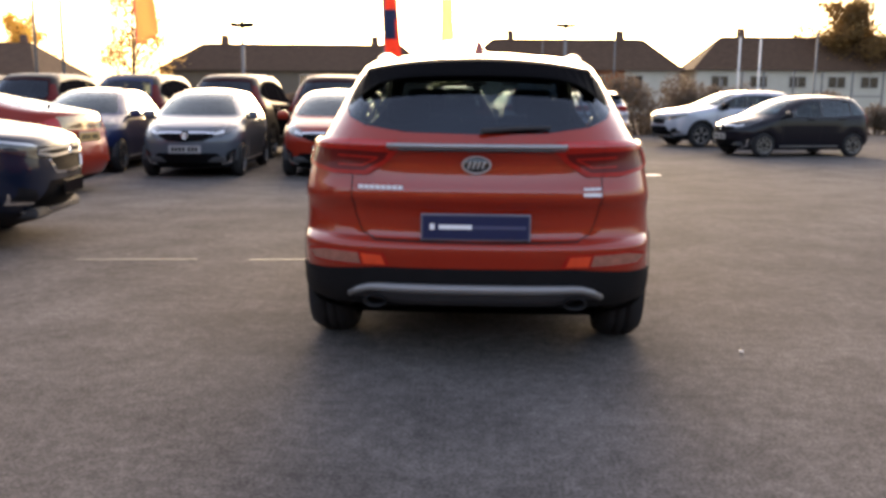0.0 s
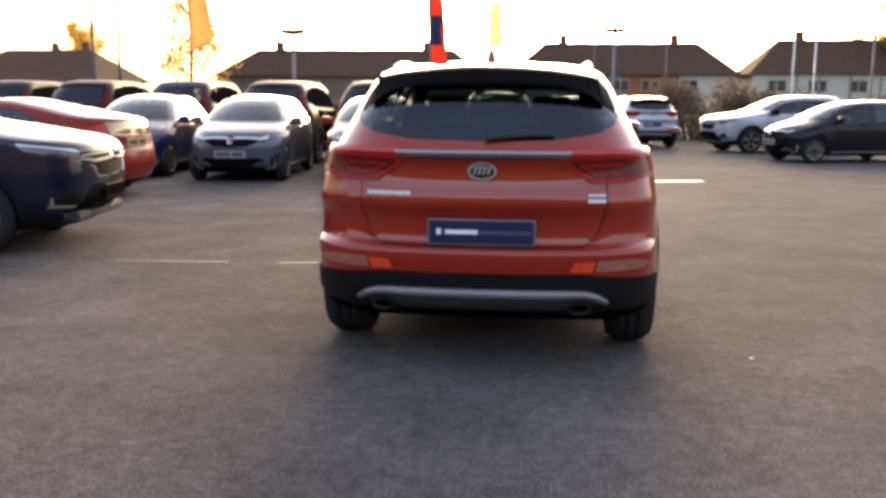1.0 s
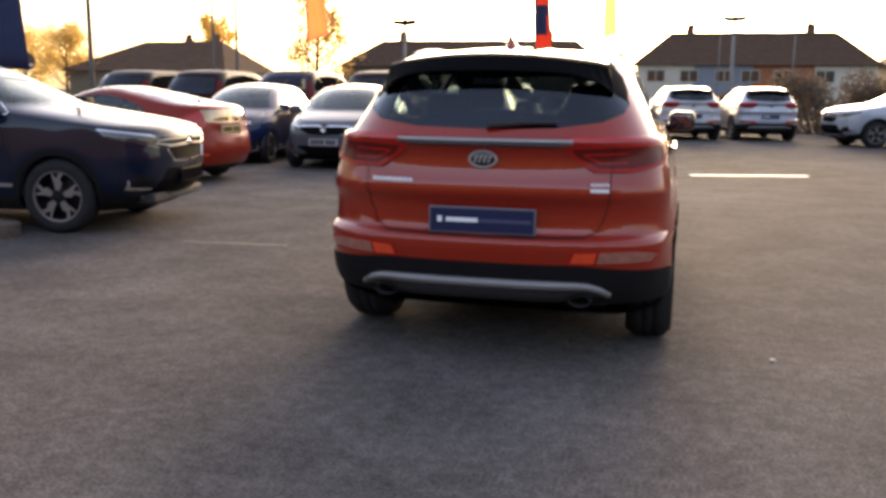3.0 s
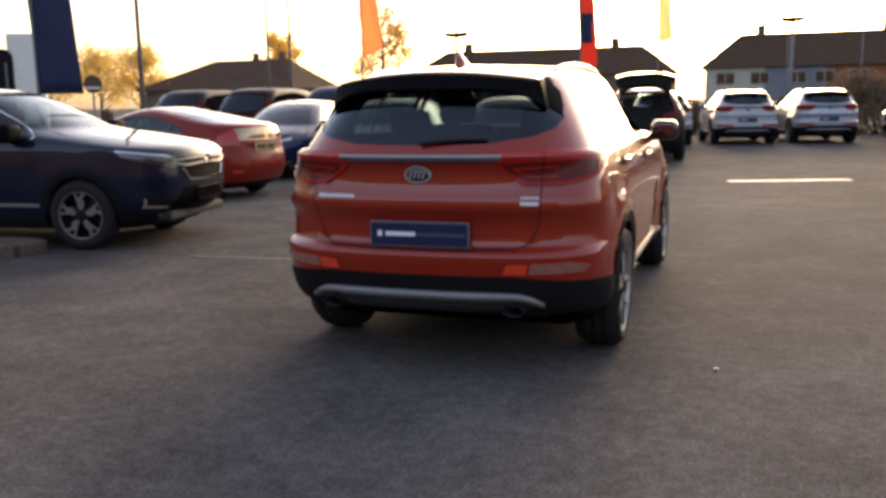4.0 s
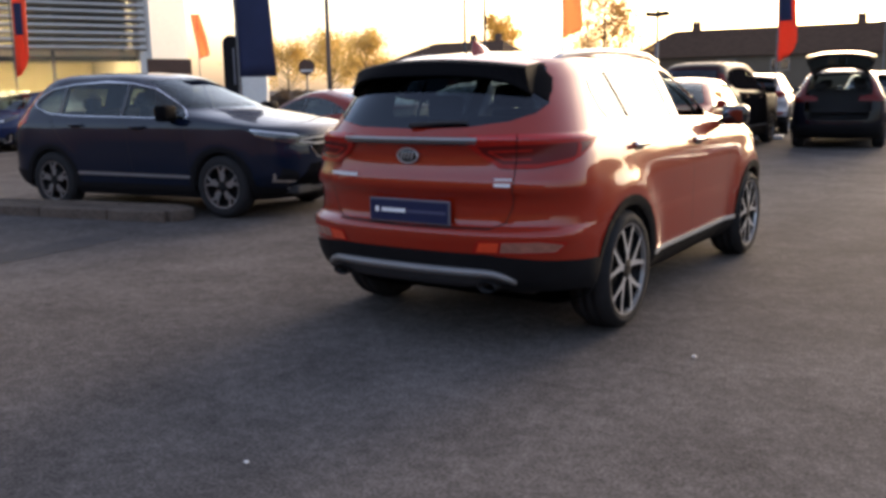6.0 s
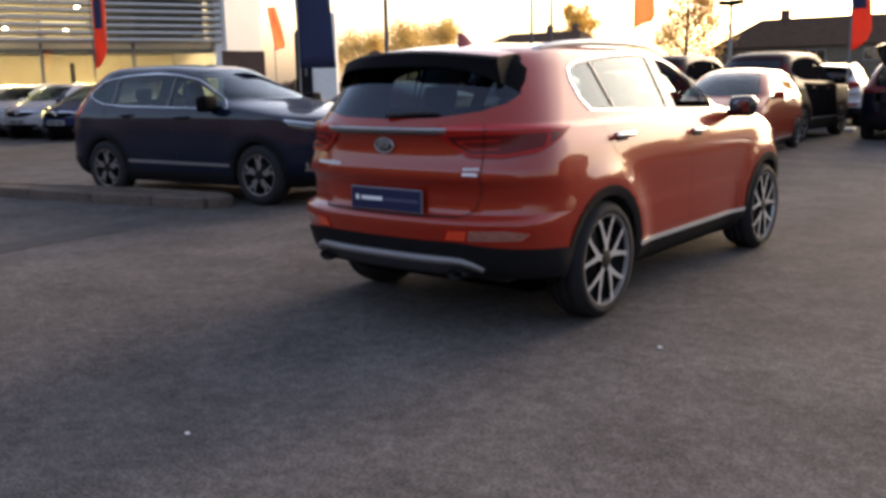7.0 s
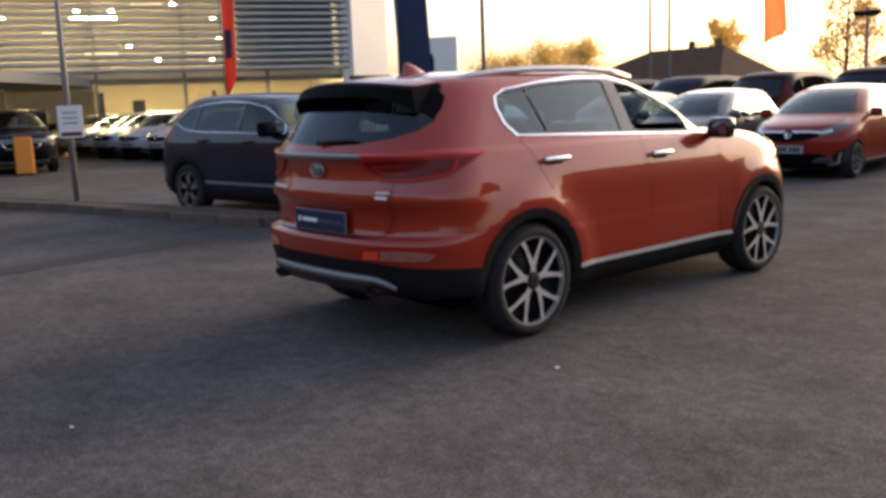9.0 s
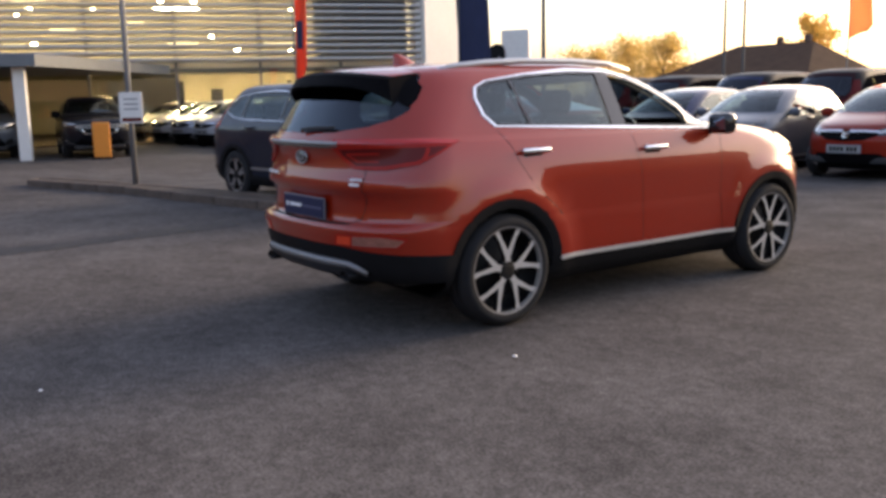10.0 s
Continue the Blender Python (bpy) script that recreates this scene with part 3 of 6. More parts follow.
    dashboard(car, *spec["dash"])
    if "tail_plate" in spec:
        y, z = spec["tail_plate"]
        number_plate(car, (0, y, z), 0, 0, PLATE_YELLOW, PLATE_GREY, PLATE_BARS)
    if "nose_plate" in spec:
        y, z = spec["nose_plate"]
        number_plate(car, (0, y, z), 0, 180, spec.get("nose_face", PLATE_WHITE), PLASTIC if "nose_face" in spec else PLATE_GREY, () if "nose_face" in spec else PLATE_BARS)
    if "badge" in spec:
        y, z = spec["badge"]
        b3 = bmesh.new()
        tube(b3, [(0.05 * math.cos(k * math.tau / 16), y, z + 0.042 * math.sin(k * math.tau / 16)) for k in range(16)], 0.007, 6, True)
        for x in (-0.024, 0.024):
            tube(b3, [(x * 0.8, y, z - 0.03), (x * 1.2, y, z + 0.034)], 0.007, 6)
        tube(b3, [(-0.02, y, z), (0.02, y, z)], 0.006, 6)
        part("badge", b3, CHROME, car)
    return car, sh, made


def recolour(car, old, colour):
    for o in car.children_recursive:
        for i, slot in enumerate(o.material_slots):
            if slot.material == old:
                slot.link = 'OBJECT'
                slot.material = colour
    return car


def arches(wheels, r, hole, ring):
    out = []
    for y in wheels:
        out.append(("cladding", circle(y, r, ring)))
    for y in wheels:
        out.append(("hole", circle(y, r, hole)))
    return out


def s(*pairs):
    return [("s", a, z) for a, z in pairs]


def r(*pairs):
    return [("r", a, z) for a, z in pairs]


def f(*pairs):
    return [("f", a, z) for a, z in pairs]


# ---- main car: compact SUV ----
SPORT = dict(
    length=4.48, wheels=(0.92, 3.59), r=0.352, rim=0.270, tyre=0.245, track=0.948, hole=0.388, style="star", arch=0.46, flare=0.030, reach=0.105, tuck=0.005,
    levels=[
        (0.21, 0.34, 4.22, 0.771, 0.50, 0.55), (0.30, 0.11, 4.36, 0.877, 0.50, 0.65), (0.42, 0.010, 4.43, 0.918, 0.50, 0.7), (0.55, -0.020, 4.46, 0.927, 0.48, 0.75),
        (0.645, -0.030, 4.48, 0.933, 0.46, 0.8), (0.668, -0.020, 4.48, 0.933, 0.46, 0.8), (0.686, 0.030, 4.48, 0.934, 0.48, 0.8), (0.70, 0.050, 4.48, 0.935, 0.48, 0.8), (0.78, 0.053, 4.47, 0.937, 0.50, 0.82),
        (0.855, 0.038, 4.44, 0.938, 0.50, 0.85), (0.880, 0.006, 4.42, 0.937, 0.50, 0.85), (0.905, 0.004, 4.40, 0.935, 0.50, 0.82), (0.95, 0.018, 4.38, 0.929, 0.52, 0.78), (1.00, 0.034, 4.33, 0.921, 0.52, 0.78), (1.06, 0.042, 4.22, 0.906, 0.53, 0.80),
        (1.10, 0.034, 4.12, 0.892, 0.54, 0.85), (1.135, 0.016, 3.92, 0.877, 0.55, 0.85), (1.152, 0.010, 3.77, 0.869, 0.56, 0.85), (1.168, 0.018, 3.55, 0.849, 0.57, 0.78), (1.19, 0.032, 3.27, 0.838, 0.58, 0.7), (1.25, 0.064, 3.11, 0.808, 0.60, 0.6),
        (1.34, 0.112, 2.97, 0.763, 0.62, 0.55), (1.43, 0.168, 2.81, 0.715, 0.63, 0.55), (1.50, 0.22, 2.66, 0.677, 0.63, 0.55), (1.555, 0.29, 2.50, 0.640, 0.62, 0.55),
        (1.595, 0.46, 2.34, 0.590, 0.6, 0.5), (1.622, 0.80, 2.12, 0.50, 0.5, 0.45), (1.640, 1.2, 1.82, 0.30, 0.28, 0.25)],
    mirror=(2.90, 1.165), handles=[(1.17, 1.07), (2.25, 1.04)], seats=(1.95, 1.15), dash=(2.85, 1.0, 1.45),
    open=(("front_door_window", 1),), lamp=LAMP_RED, bulge=0.016, sill=BRIGHT_TRIM, mirror_mat=GLOSS_BLACK, handle_mat=CHROME)
DLO = s((0.945, 1.23), (0.875, 1.30), (0.855, 1.40), (0.88, 1.465), (0.98, 1.503), (1.30, 1.540), (1.70, 1.562), (2.02, 1.560), (2.26, 1.533), (2.50, 1.452), (2.77, 1.305), (2.95, 1.175), (2.92, 1.152), (2.0, 1.195))
SPORT["panels"] = [
    ("tailgate", r((-0.1, 0.675), (0.52, 0.685), (0.588, 0.715), (0.622, 0.80), (0.642, 0.90), (0.64, 1.20), (0.70, 1.31), (0.62, 1.54), (-0.1, 1.56))),
    ("rear_door", s((0.93, 1.2), (1.05, 1.0), (1.15, 0.85), (1.42, 0.62), (1.48, 0.41), (2.16, 0.41), (2.12, 0.9), (2.05, 1.185))),
    ("front_door", s((2.05, 1.185), (2.12, 0.9), (2.16, 0.41), (3.02, 0.41), (2.98, 0.75), (2.99, 1.1))),
    ("cladding", [("u", -0.1, 0.20), ("u", 3.1, 0.20), ("u", 3.1, 0.36), ("s", 3.3, 0.375), ("s", 1.2, 0.375), ("u", 1.0, 0.50), ("r", 0.80, 0.52), ("r", 0.5, 0.55), ("u", -0.1, 0.55)]),
    ("hole", [("u", -0.1, 0.19), ("s", 0.92, 0.19), ("s", 0.92, 0.30), ("s", 0.50, 0.34), ("r", 0.6, 0.345), ("u", -0.1, 0.36)]),
    ("hole", [("u", 3.1, 0.19), ("s", 3.59, 0.19), ("s", 3.59, 0.27), ("u", 3.1, 0.27)]),
    ("sill_strip", s((1.33, 0.374), (3.14, 0.374), (3.14, 0.396), (1.33, 0.396))),
    *arches((0.92, 3.59), 0.352, 0.388, 0.446),
    ("rear_window", r((-0.1, 1.205), (0.36, 1.215), (0.58, 1.245), (0.675, 1.285), (0.70, 1.335), (0.665, 1.42), (0.60, 1.535), (-0.1, 1.552))),
    ("spoiler_band", [("r", -0.1, 1.515), ("r", 0.50, 1.500), ("r", 0.57, 1.43), ("r", 0.69, 1.350), ("s", 0.46, 1.40), ("s", 0.52, 1.47), ("r", 0.60, 1.52), ("r", 0.585, 1.55), ("r", -0.1, 1.565)]),
    ("tail_lamp", [("r", 0.385, 1.135), ("r", 0.40, 1.168), ("r", 0.62, 1.172), ("s", 0.38, 1.164), ("s", 0.62, 1.152), ("s", 0.50, 1.10), ("s", 0.33, 1.030), ("r", 0.74, 1.000), ("r", 0.56, 1.002), ("r", 0.46, 1.06)]),
    ("tail_lamp_band", [("r", 0.465, 1.085), ("r", 0.445, 1.122), ("r", 0.62, 1.128), ("s", 0.36, 1.126), ("s", 0.53, 1.126), ("s", 0.44, 1.085), ("s", 0.32, 1.046), ("r", 0.74, 1.020), ("r", 0.575, 1.020), ("r", 0.50, 1.06)]),
    *[(f"lamp_bar#{i}", q) for i, q in enumerate(merge(strip(r((0.50, 1.092), (0.71, 1.096)), 0.010), strip(r((0.575, 1.046), (0.71, 1.046)), 0.010), strip(r((0.50, 1.092), (0.58, 1.046)), 0.010), strip(s((0.36, 1.05), (0.40, 1.12)), 0.02)))],
    ("lamp_line", [("r", 0.42, 1.146), ("r", 0.42, 1.163), ("r", 0.62, 1.166), ("s", 0.38, 1.160), ("s", 0.605, 1.150), ("s", 0.56, 1.138), ("s", 0.38, 1.144), ("r", 0.62, 1.149)]),
    ("lamp_surround", [("r", 0.435, 0.555), ("r", 0.47, 0.622), ("r", 0.79, 0.632), ("s", 0.24, 0.612), ("s", 0.20, 0.555)]),
    ("reflector", r((0.46, 0.563), (0.482, 0.612), (0.59, 0.616), (0.575, 0.563))),
    ("reverse_lamp", [("r", 0.59, 0.563), ("r", 0.605, 0.618), ("r", 0.79, 0.622), ("s", 0.22, 0.602), ("s", 0.19, 0.566)]),
    ("window_trim", grow(DLO, 0.014)), ("window_pillar", DLO),
    ("quarter_window", s((0.95, 1.243), (0.89, 1.305), (0.87, 1.40), (0.895, 1.455), (0.99, 1.488), (1.15, 1.507), (1.21, 1.236))),
    ("rear_door_window", s((1.235, 1.236), (1.175, 1.51), (1.45, 1.537), (1.70, 1.548), (1.93, 1.548), (1.93, 1.205))),
    ("front_door_window", s((2.06, 1.205), (2.05, 1.537), (2.22, 1.515), (2.47, 1.425), (2.70, 1.30), (2.75, 1.18))),
    ("headlamp", [("f", 0.45, 0.92), ("f", 0.55, 1.0), ("s", 3.75, 1.08), ("s", 3.85, 1.0), ("f", 0.75, 0.90)]),
    ("windscreen", f((-0.1, 1.205), (0.66, 1.22), (0.70, 1.25), (0.57, 1.53), (-0.1, 1.56))),
    *[(f"panel_gap#{i}", q) for i, q in enumerate(merge(
        strip(s((2.05, 1.18), (2.12, 0.9), (2.16, 0.41)), 0.005), strip(s((0.945, 1.21), (1.05, 1.0), (1.15, 0.85), (1.38, 0.66)), 0.005), strip(s((2.99, 1.12), (2.98, 0.75), (3.02, 0.41)), 0.005),
        strip(r((0.588, 0.715), (0.622, 0.80), (0.642, 0.90), (0.64, 1.01)), 0.006), strip(r((0.0, 0.676), (0.52, 0.682), (0.588, 0.715)), 0.007), strip(r((0.64, 1.00), (0.64, 1.165)), 0.006)))],
]


def main_car(m):
    car, sh, made = build_car("suv_car", m, "orange-red compact SUV with black cladding and silver skid strip", SPORT, ORANGE)
    tagged(made["rear_window"][0], "dark tinted rear window")
    # roof spoiler: painted top, black lip and underside
    n = 25
    bm = bmesh.new()
    prof = [(1.02, 1.642), (0.78, 1.634), (0.48, 1.612), (0.205, 1.582), (0.160, 1.566), (0.122, 1.512), (0.112, 1.494), (0.126, 1.488), (0.40, 1.535), (0.90, 1.57)]
    rings = []
    for i in range(n):
        t = -1 + 2 * i / (n - 1)
        ring = []
        for y, z in prof:
            x = t * (0.565 + 0.50 * max(0.0, 1.585 - z) if z < 1.60 else 0.565 - 1.2 * (z - 1.60))
            back = sh.place("r", abs(x), 1.41).y - sh.place("r", 0, 1.41).y
            drop = 0.045 * t * t if z > 1.55 else 0.022 * t * t + (0.085 * t ** 6 if 1.48 < z < 1.52 else 0.0)
            ring.append(bm.verts.new((x, y + back * min(1.0, (1.0 - y) / 0.5), z - drop)))
        rings.append(ring)
    for a, b in zip(rings, rings[1:]):
        for k in range(len(prof)):
            fc = bm.faces.new((a[k], b[k], b[(k + 1) % len(prof)], a[(k + 1) % len(prof)]))
            fc.material_index = 0 if k < 3 else 1
            fc.smooth = k < 3
    for rg in (rings[0], rings[-1][::-1]):
        bm.faces.new(rg).material_index = 1
    bmesh.ops.recalc_face_normals(bm, faces=bm.faces)
    sp = part("roof_spoiler", bm, [ORANGE, SPOILER_BLACK], car, "orange roof spoiler with gloss black lip")
    # chrome bar between the lamps
    bm = bmesh.new()
    tube(bm, [(x, sh.place("r", abs(x), 1.152).y - 0.010, 1.152) for x in [-0.44 + 0.04 * i for i in range(23)]], 0.013, 8)
    bar = part("chrome_bar", bm, SATIN, car, "", True)
    # second, darker tube stands for the shaded lower face of the bar
    bm = bmesh.new()
    tube(bm, [(x, sh.place("r", abs(x), 1.134).y - 0.006, 1.134) for x in [-0.43 + 0.043 * i for i in range(21)]], 0.010, 8)
    part("bar_underside", bm, HEAD_DARK, bar, "dark underside of the bar", True)
    # silver skid strip and exhausts
    bm = bmesh.new()
    pts = []
    for i in range(25):
        x = -0.64 + 1.28 * i / 24
        e = max(0, abs(x) - 0.5) / 0.14
        z = 0.445 - 0.05 * e * e
        p = sh.place("r", abs(x), z, 0.016)
        pts.append((x, p.y, z))
    tube(bm, pts, [0.026 - 0.010 * (abs(i - 12) / 12) ** 4 for i in range(25)], 8)
    part("skid_strip", bm, SKID, car, "", True)
    verts, faces = [], []
    for i in range(25):
        x, y0, z0 = pts[i]
        hgt = 0.075 * (1 - (abs(i - 12) / 12) ** 6)
        verts += [(x, y0 - 0.004, z0 - 0.012), (x, y0 + 0.012, z0 - 0.02 - hgt * 0.5), (x, y0 + 0.055, z0 - 0.02 - hgt), (x, y0 + 0.20, z0 - 0.02 - hgt)]
    for i in range(24):
        for k in range(3):
            q = i * 4 + k
            faces.append((q, q + 1, q + 5, q + 4))
    data_part("skid_plate", verts, faces, SKID_DARK, car, "", True)
    for x in (-0.50, 0.50):
        bm = bmesh.new()
        lathe(bm, [(0.05, -0.14), (0.052, 0.04), (0.045, 0.045), (0.042, -0.12)], 20)
        bmesh.ops.transform(bm, matrix=at(x, 0.060, 0.372) @ Matrix.Rotation(-math.pi / 2, 4, 'Z') @ Matrix.Diagonal((1, 1.15, 0.62, 1)), verts=bm.verts)
        part("exhaust_tip", bm, DARK_ALLOY, car, "", True)
    part("rear_valance", box((1.15, 0.08, 0.08), at(0, 0.30, 0.405), 0.03), LINING, car)
    # plate, badges, wiper
    pm = pose(0.0, 0.030, 0.752, -1)
    pl = part("number_plate", box((0.545, 0.014, 0.135), pm, 0.005), PLATE_GREY, car, "dealer show plate with navy face")
    part("plate_face", box((0.525, 0.006, 0.115), pm @ at(0, -0.008, 0)), PLATE_BLUE, pl)
    bm = bmesh.new()
    add_box(bm, (0.024, 0.004, 0.03), pm @ at(-0.215, -0.0115, 0.003))
    add_box(bm, (0.165, 0.004, 0.022), pm @ at(-0.10, -0.0115, 0.002))
    part("plate_mark", bm, LETTER, pl)
    bm = bmesh.new()
    add_box(bm, (0.27, 0.004, 0.016), pm @ at(0.115, -0.0115, 0.0))
    part("plate_line", bm, PLATE_DIM, pl)
    y = sh.place("r", 0, 1.06).y
    bm = bmesh.new()
    bmesh.ops.create_uvsphere(bm, u_segments=24, v_segments=10, radius=1.0, matrix=at(0, y - 0.010, 1.06) @ Matrix.Diagonal((0.068, 0.014, 0.040, 1)))
    b = part("badge", bm, GLOSS_BLACK, car, "oval maker's badge", True)
    bm = bmesh.new()
    tube(bm, [(0.068 * math.cos(k * math.tau / 28), y - 0.016, 1.06 + 0.040 * math.sin(k * math.tau / 28)) for k in range(28)], 0.0055, 6, True)
    for x in (-0.034, -0.011, 0.012, 0.035):
        tube(bm, [(x - 0.007, y - 0.023, 1.042), (x + 0.006, y - 0.023, 1.078)], 0.005, 5)
    part("badge_ring", bm, RAIL, b)
    # raised model lettering, as plain bars where it cannot be read
    for x0, x1, z, h in ((-0.59, -0.36, 0.945, 0.019), (0.53, 0.62, 0.945, 0.013), (0.53, 0.62, 0.917, 0.017)):
        bm = bmesh.new()
        cnt = 8 if x0 < 0 else (5 if h < 0.015 else 1)
        wd = (x1 - x0) / cnt
        for i in range(cnt):
            x = x0 + wd * (i + 0.5)
            p = sh.place("r", abs(x), z, 0.003)
            add_box(bm, (wd * (0.82 if cnt > 1 else 1), 0.006, h), pose(x, p.y, z, 0, 0, math.degrees(0.25 * x)))
        part("model_lettering", bm, LETTER, car)
    bm = bmesh.new()
    p0 = sh.place("r", 0.0, 1.215, 0.015)
    p1 = sh.place("r", 0.34, 1.238, 0.012)
    tube(bm, [(0.02, p0.y, 1.215), (0.03, p0.y - 0.006, 1.228), (0.20, p0.y + 0.01, 1.240), (0.36, p1.y, 1.244)], [0.014, 0.014, 0.011, 0.008], 6)
    part("rear_wiper", bm, LINING, car)
    # shark fin aerial, roof rails
    bm = bmesh.new()
    for z, a, b2, w in ((1.60, 0.72, 0.95, 0.042), (1.635, 0.725, 0.92, 0.035), (1.67, 0.73, 0.85, 0.024), (1.700, 0.735, 0.775, 0.010)):
        for k in range(12):
            an = k * math.tau / 12
            bm.verts.new((w * math.sin(an), (a + b2) / 2 + (b2 - a) / 2 * math.cos(an), z))
    bm.verts.ensure_lookup_table()
    for i in range(3):
        for k in range(12):
            bm.faces.new([bm.verts[i * 12 + k], bm.verts[i * 12 + (k + 1) % 12], bm.verts[i * 12 + 12 + (k + 1) % 12], bm.verts[i * 12 + 12 + k]])
    bm.faces.new([bm.verts[36 + k] for k in range(12)])
    bmesh.ops.recalc_face_normals(bm, faces=bm.faces)
    part("aerial_fin", bm, ORANGE, car, "", True)
    for sd in (1, -1):
        bm = bmesh.new()
        pts = [(sd * 0.545, 0.66, 1.560), (sd * 0.555, 0.80, 1.596), (sd * 0.563, 1.05, 1.618), (sd * 0.565, 1.35, 1.632), (sd * 0.565, 1.80, 1.633), (sd * 0.560, 2.15, 1.618), (sd * 0.555, 2.38, 1.575)]
        tube(bm, pts, [0.014, 0.019, 0.021, 0.021, 0.021, 0.019, 0.014], 8)
        part("roof_rail", bm, RAIL, car, "", True)
    return car


# ---- other kinds of car ----
def dlo_panels(dlo, splits, top, glass_names=("quarter_window", "rear_door_window", "front_door_window"), trim="window_trim"):
    """Side glass: a framed outline, parted by uprights at the given y."""
    out = [(trim, grow(dlo, 0.011)), ("window_pillar", dlo)]
    small = grow(dlo, -0.012)
    edges = [-9, *splits, 9]
    for i, nm in enumerate(glass_names):
        lo, hi = edges[i] + 0.025, edges[i + 1] - 0.025
        poly, n = [], len(small)
        for (k, a, z), (_, b, z2) in zip(small, small[1:] + small[:1]):
            if lo <= a <= hi:
                poly.append((k, a, z))
            for c in sorted([c for c in (lo, hi) if (a - c) * (b - c) < 0], reverse=a > b):
                poly.append((k, c, z + (z2 - z) * (c - a) / (b - a)))
        if len(poly) > 2:
            out.append((nm, poly))
    return out


FAMILY = dict(
    length=4.60, wheels=(0.96, 3.61), r=0.36, rim=0.24, tyre=0.235, track=0.92, hole=0.395, style="swirl", arch=0.47, bar=SATIN,
    levels=[
        (0.22, 0.32, 4.28, 0.84, 0.5, 0.55), (0.33, 0.09, 4.46, 0.895, 0.5, 0.65), (0.52, 0.0, 4.58, 0.915, 0.5, 0.54), (0.70, 0.015, 4.58, 0.925, 0.5, 0.54), (0.85, 0.035, 4.565, 0.927, 0.5, 0.54),
        (0.92, 0.05, 4.56, 0.925, 0.5, 0.54), (0.965, 0.055, 4.545, 0.922, 0.5, 0.55), (1.005, 0.06, 4.51, 0.919, 0.5, 0.57), (1.04, 0.07, 4.42, 0.913, 0.5, 0.64), (1.075, 0.08, 4.26, 0.903, 0.5, 0.78), (1.11, 0.10, 4.06, 0.888, 0.5, 0.85), (1.15, 0.125, 3.80, 0.866, 0.5, 0.85), (1.19, 0.15, 3.50, 0.842, 0.5, 0.75), (1.23, 0.175, 3.30, 0.820, 0.5, 0.70),
        (1.30, 0.22, 3.15, 0.785, 0.5, 0.65), (1.42, 0.32, 2.87, 0.728, 0.5, 0.6), (1.52, 0.42, 2.64, 0.675, 0.5, 0.55), (1.60, 0.53, 2.42, 0.615, 0.5, 0.5), (1.645, 0.70, 2.20, 0.54, 0.45, 0.4), (1.672, 1.0, 1.9, 0.34, 0.28, 0.25)],
    side_glass=SCREEN, mirror_size=(0.24, 0.16, 0.19), mirror=(2.93, 1.17), handles=[(1.42, 1.05), (2.42, 1.03)], seats=(2.15, 1.3), dash=(3.05, 0.98, 1.45), nose_plate=(4.588, 0.53), nose_face=DULL_BLACK, tail_plate=(0.05, 0.86), badge=(4.565, 0.875), mirror_mat=None)
FAM_DLO = s((0.62, 1.27), (0.60, 1.34), (0.85, 1.49), (1.25, 1.54), (1.75, 1.555), (2.15, 1.535), (2.48, 1.47), (2.86, 1.30), (3.13, 1.15), (3.08, 1.128), (1.30, 1.165), (0.90, 1.19))
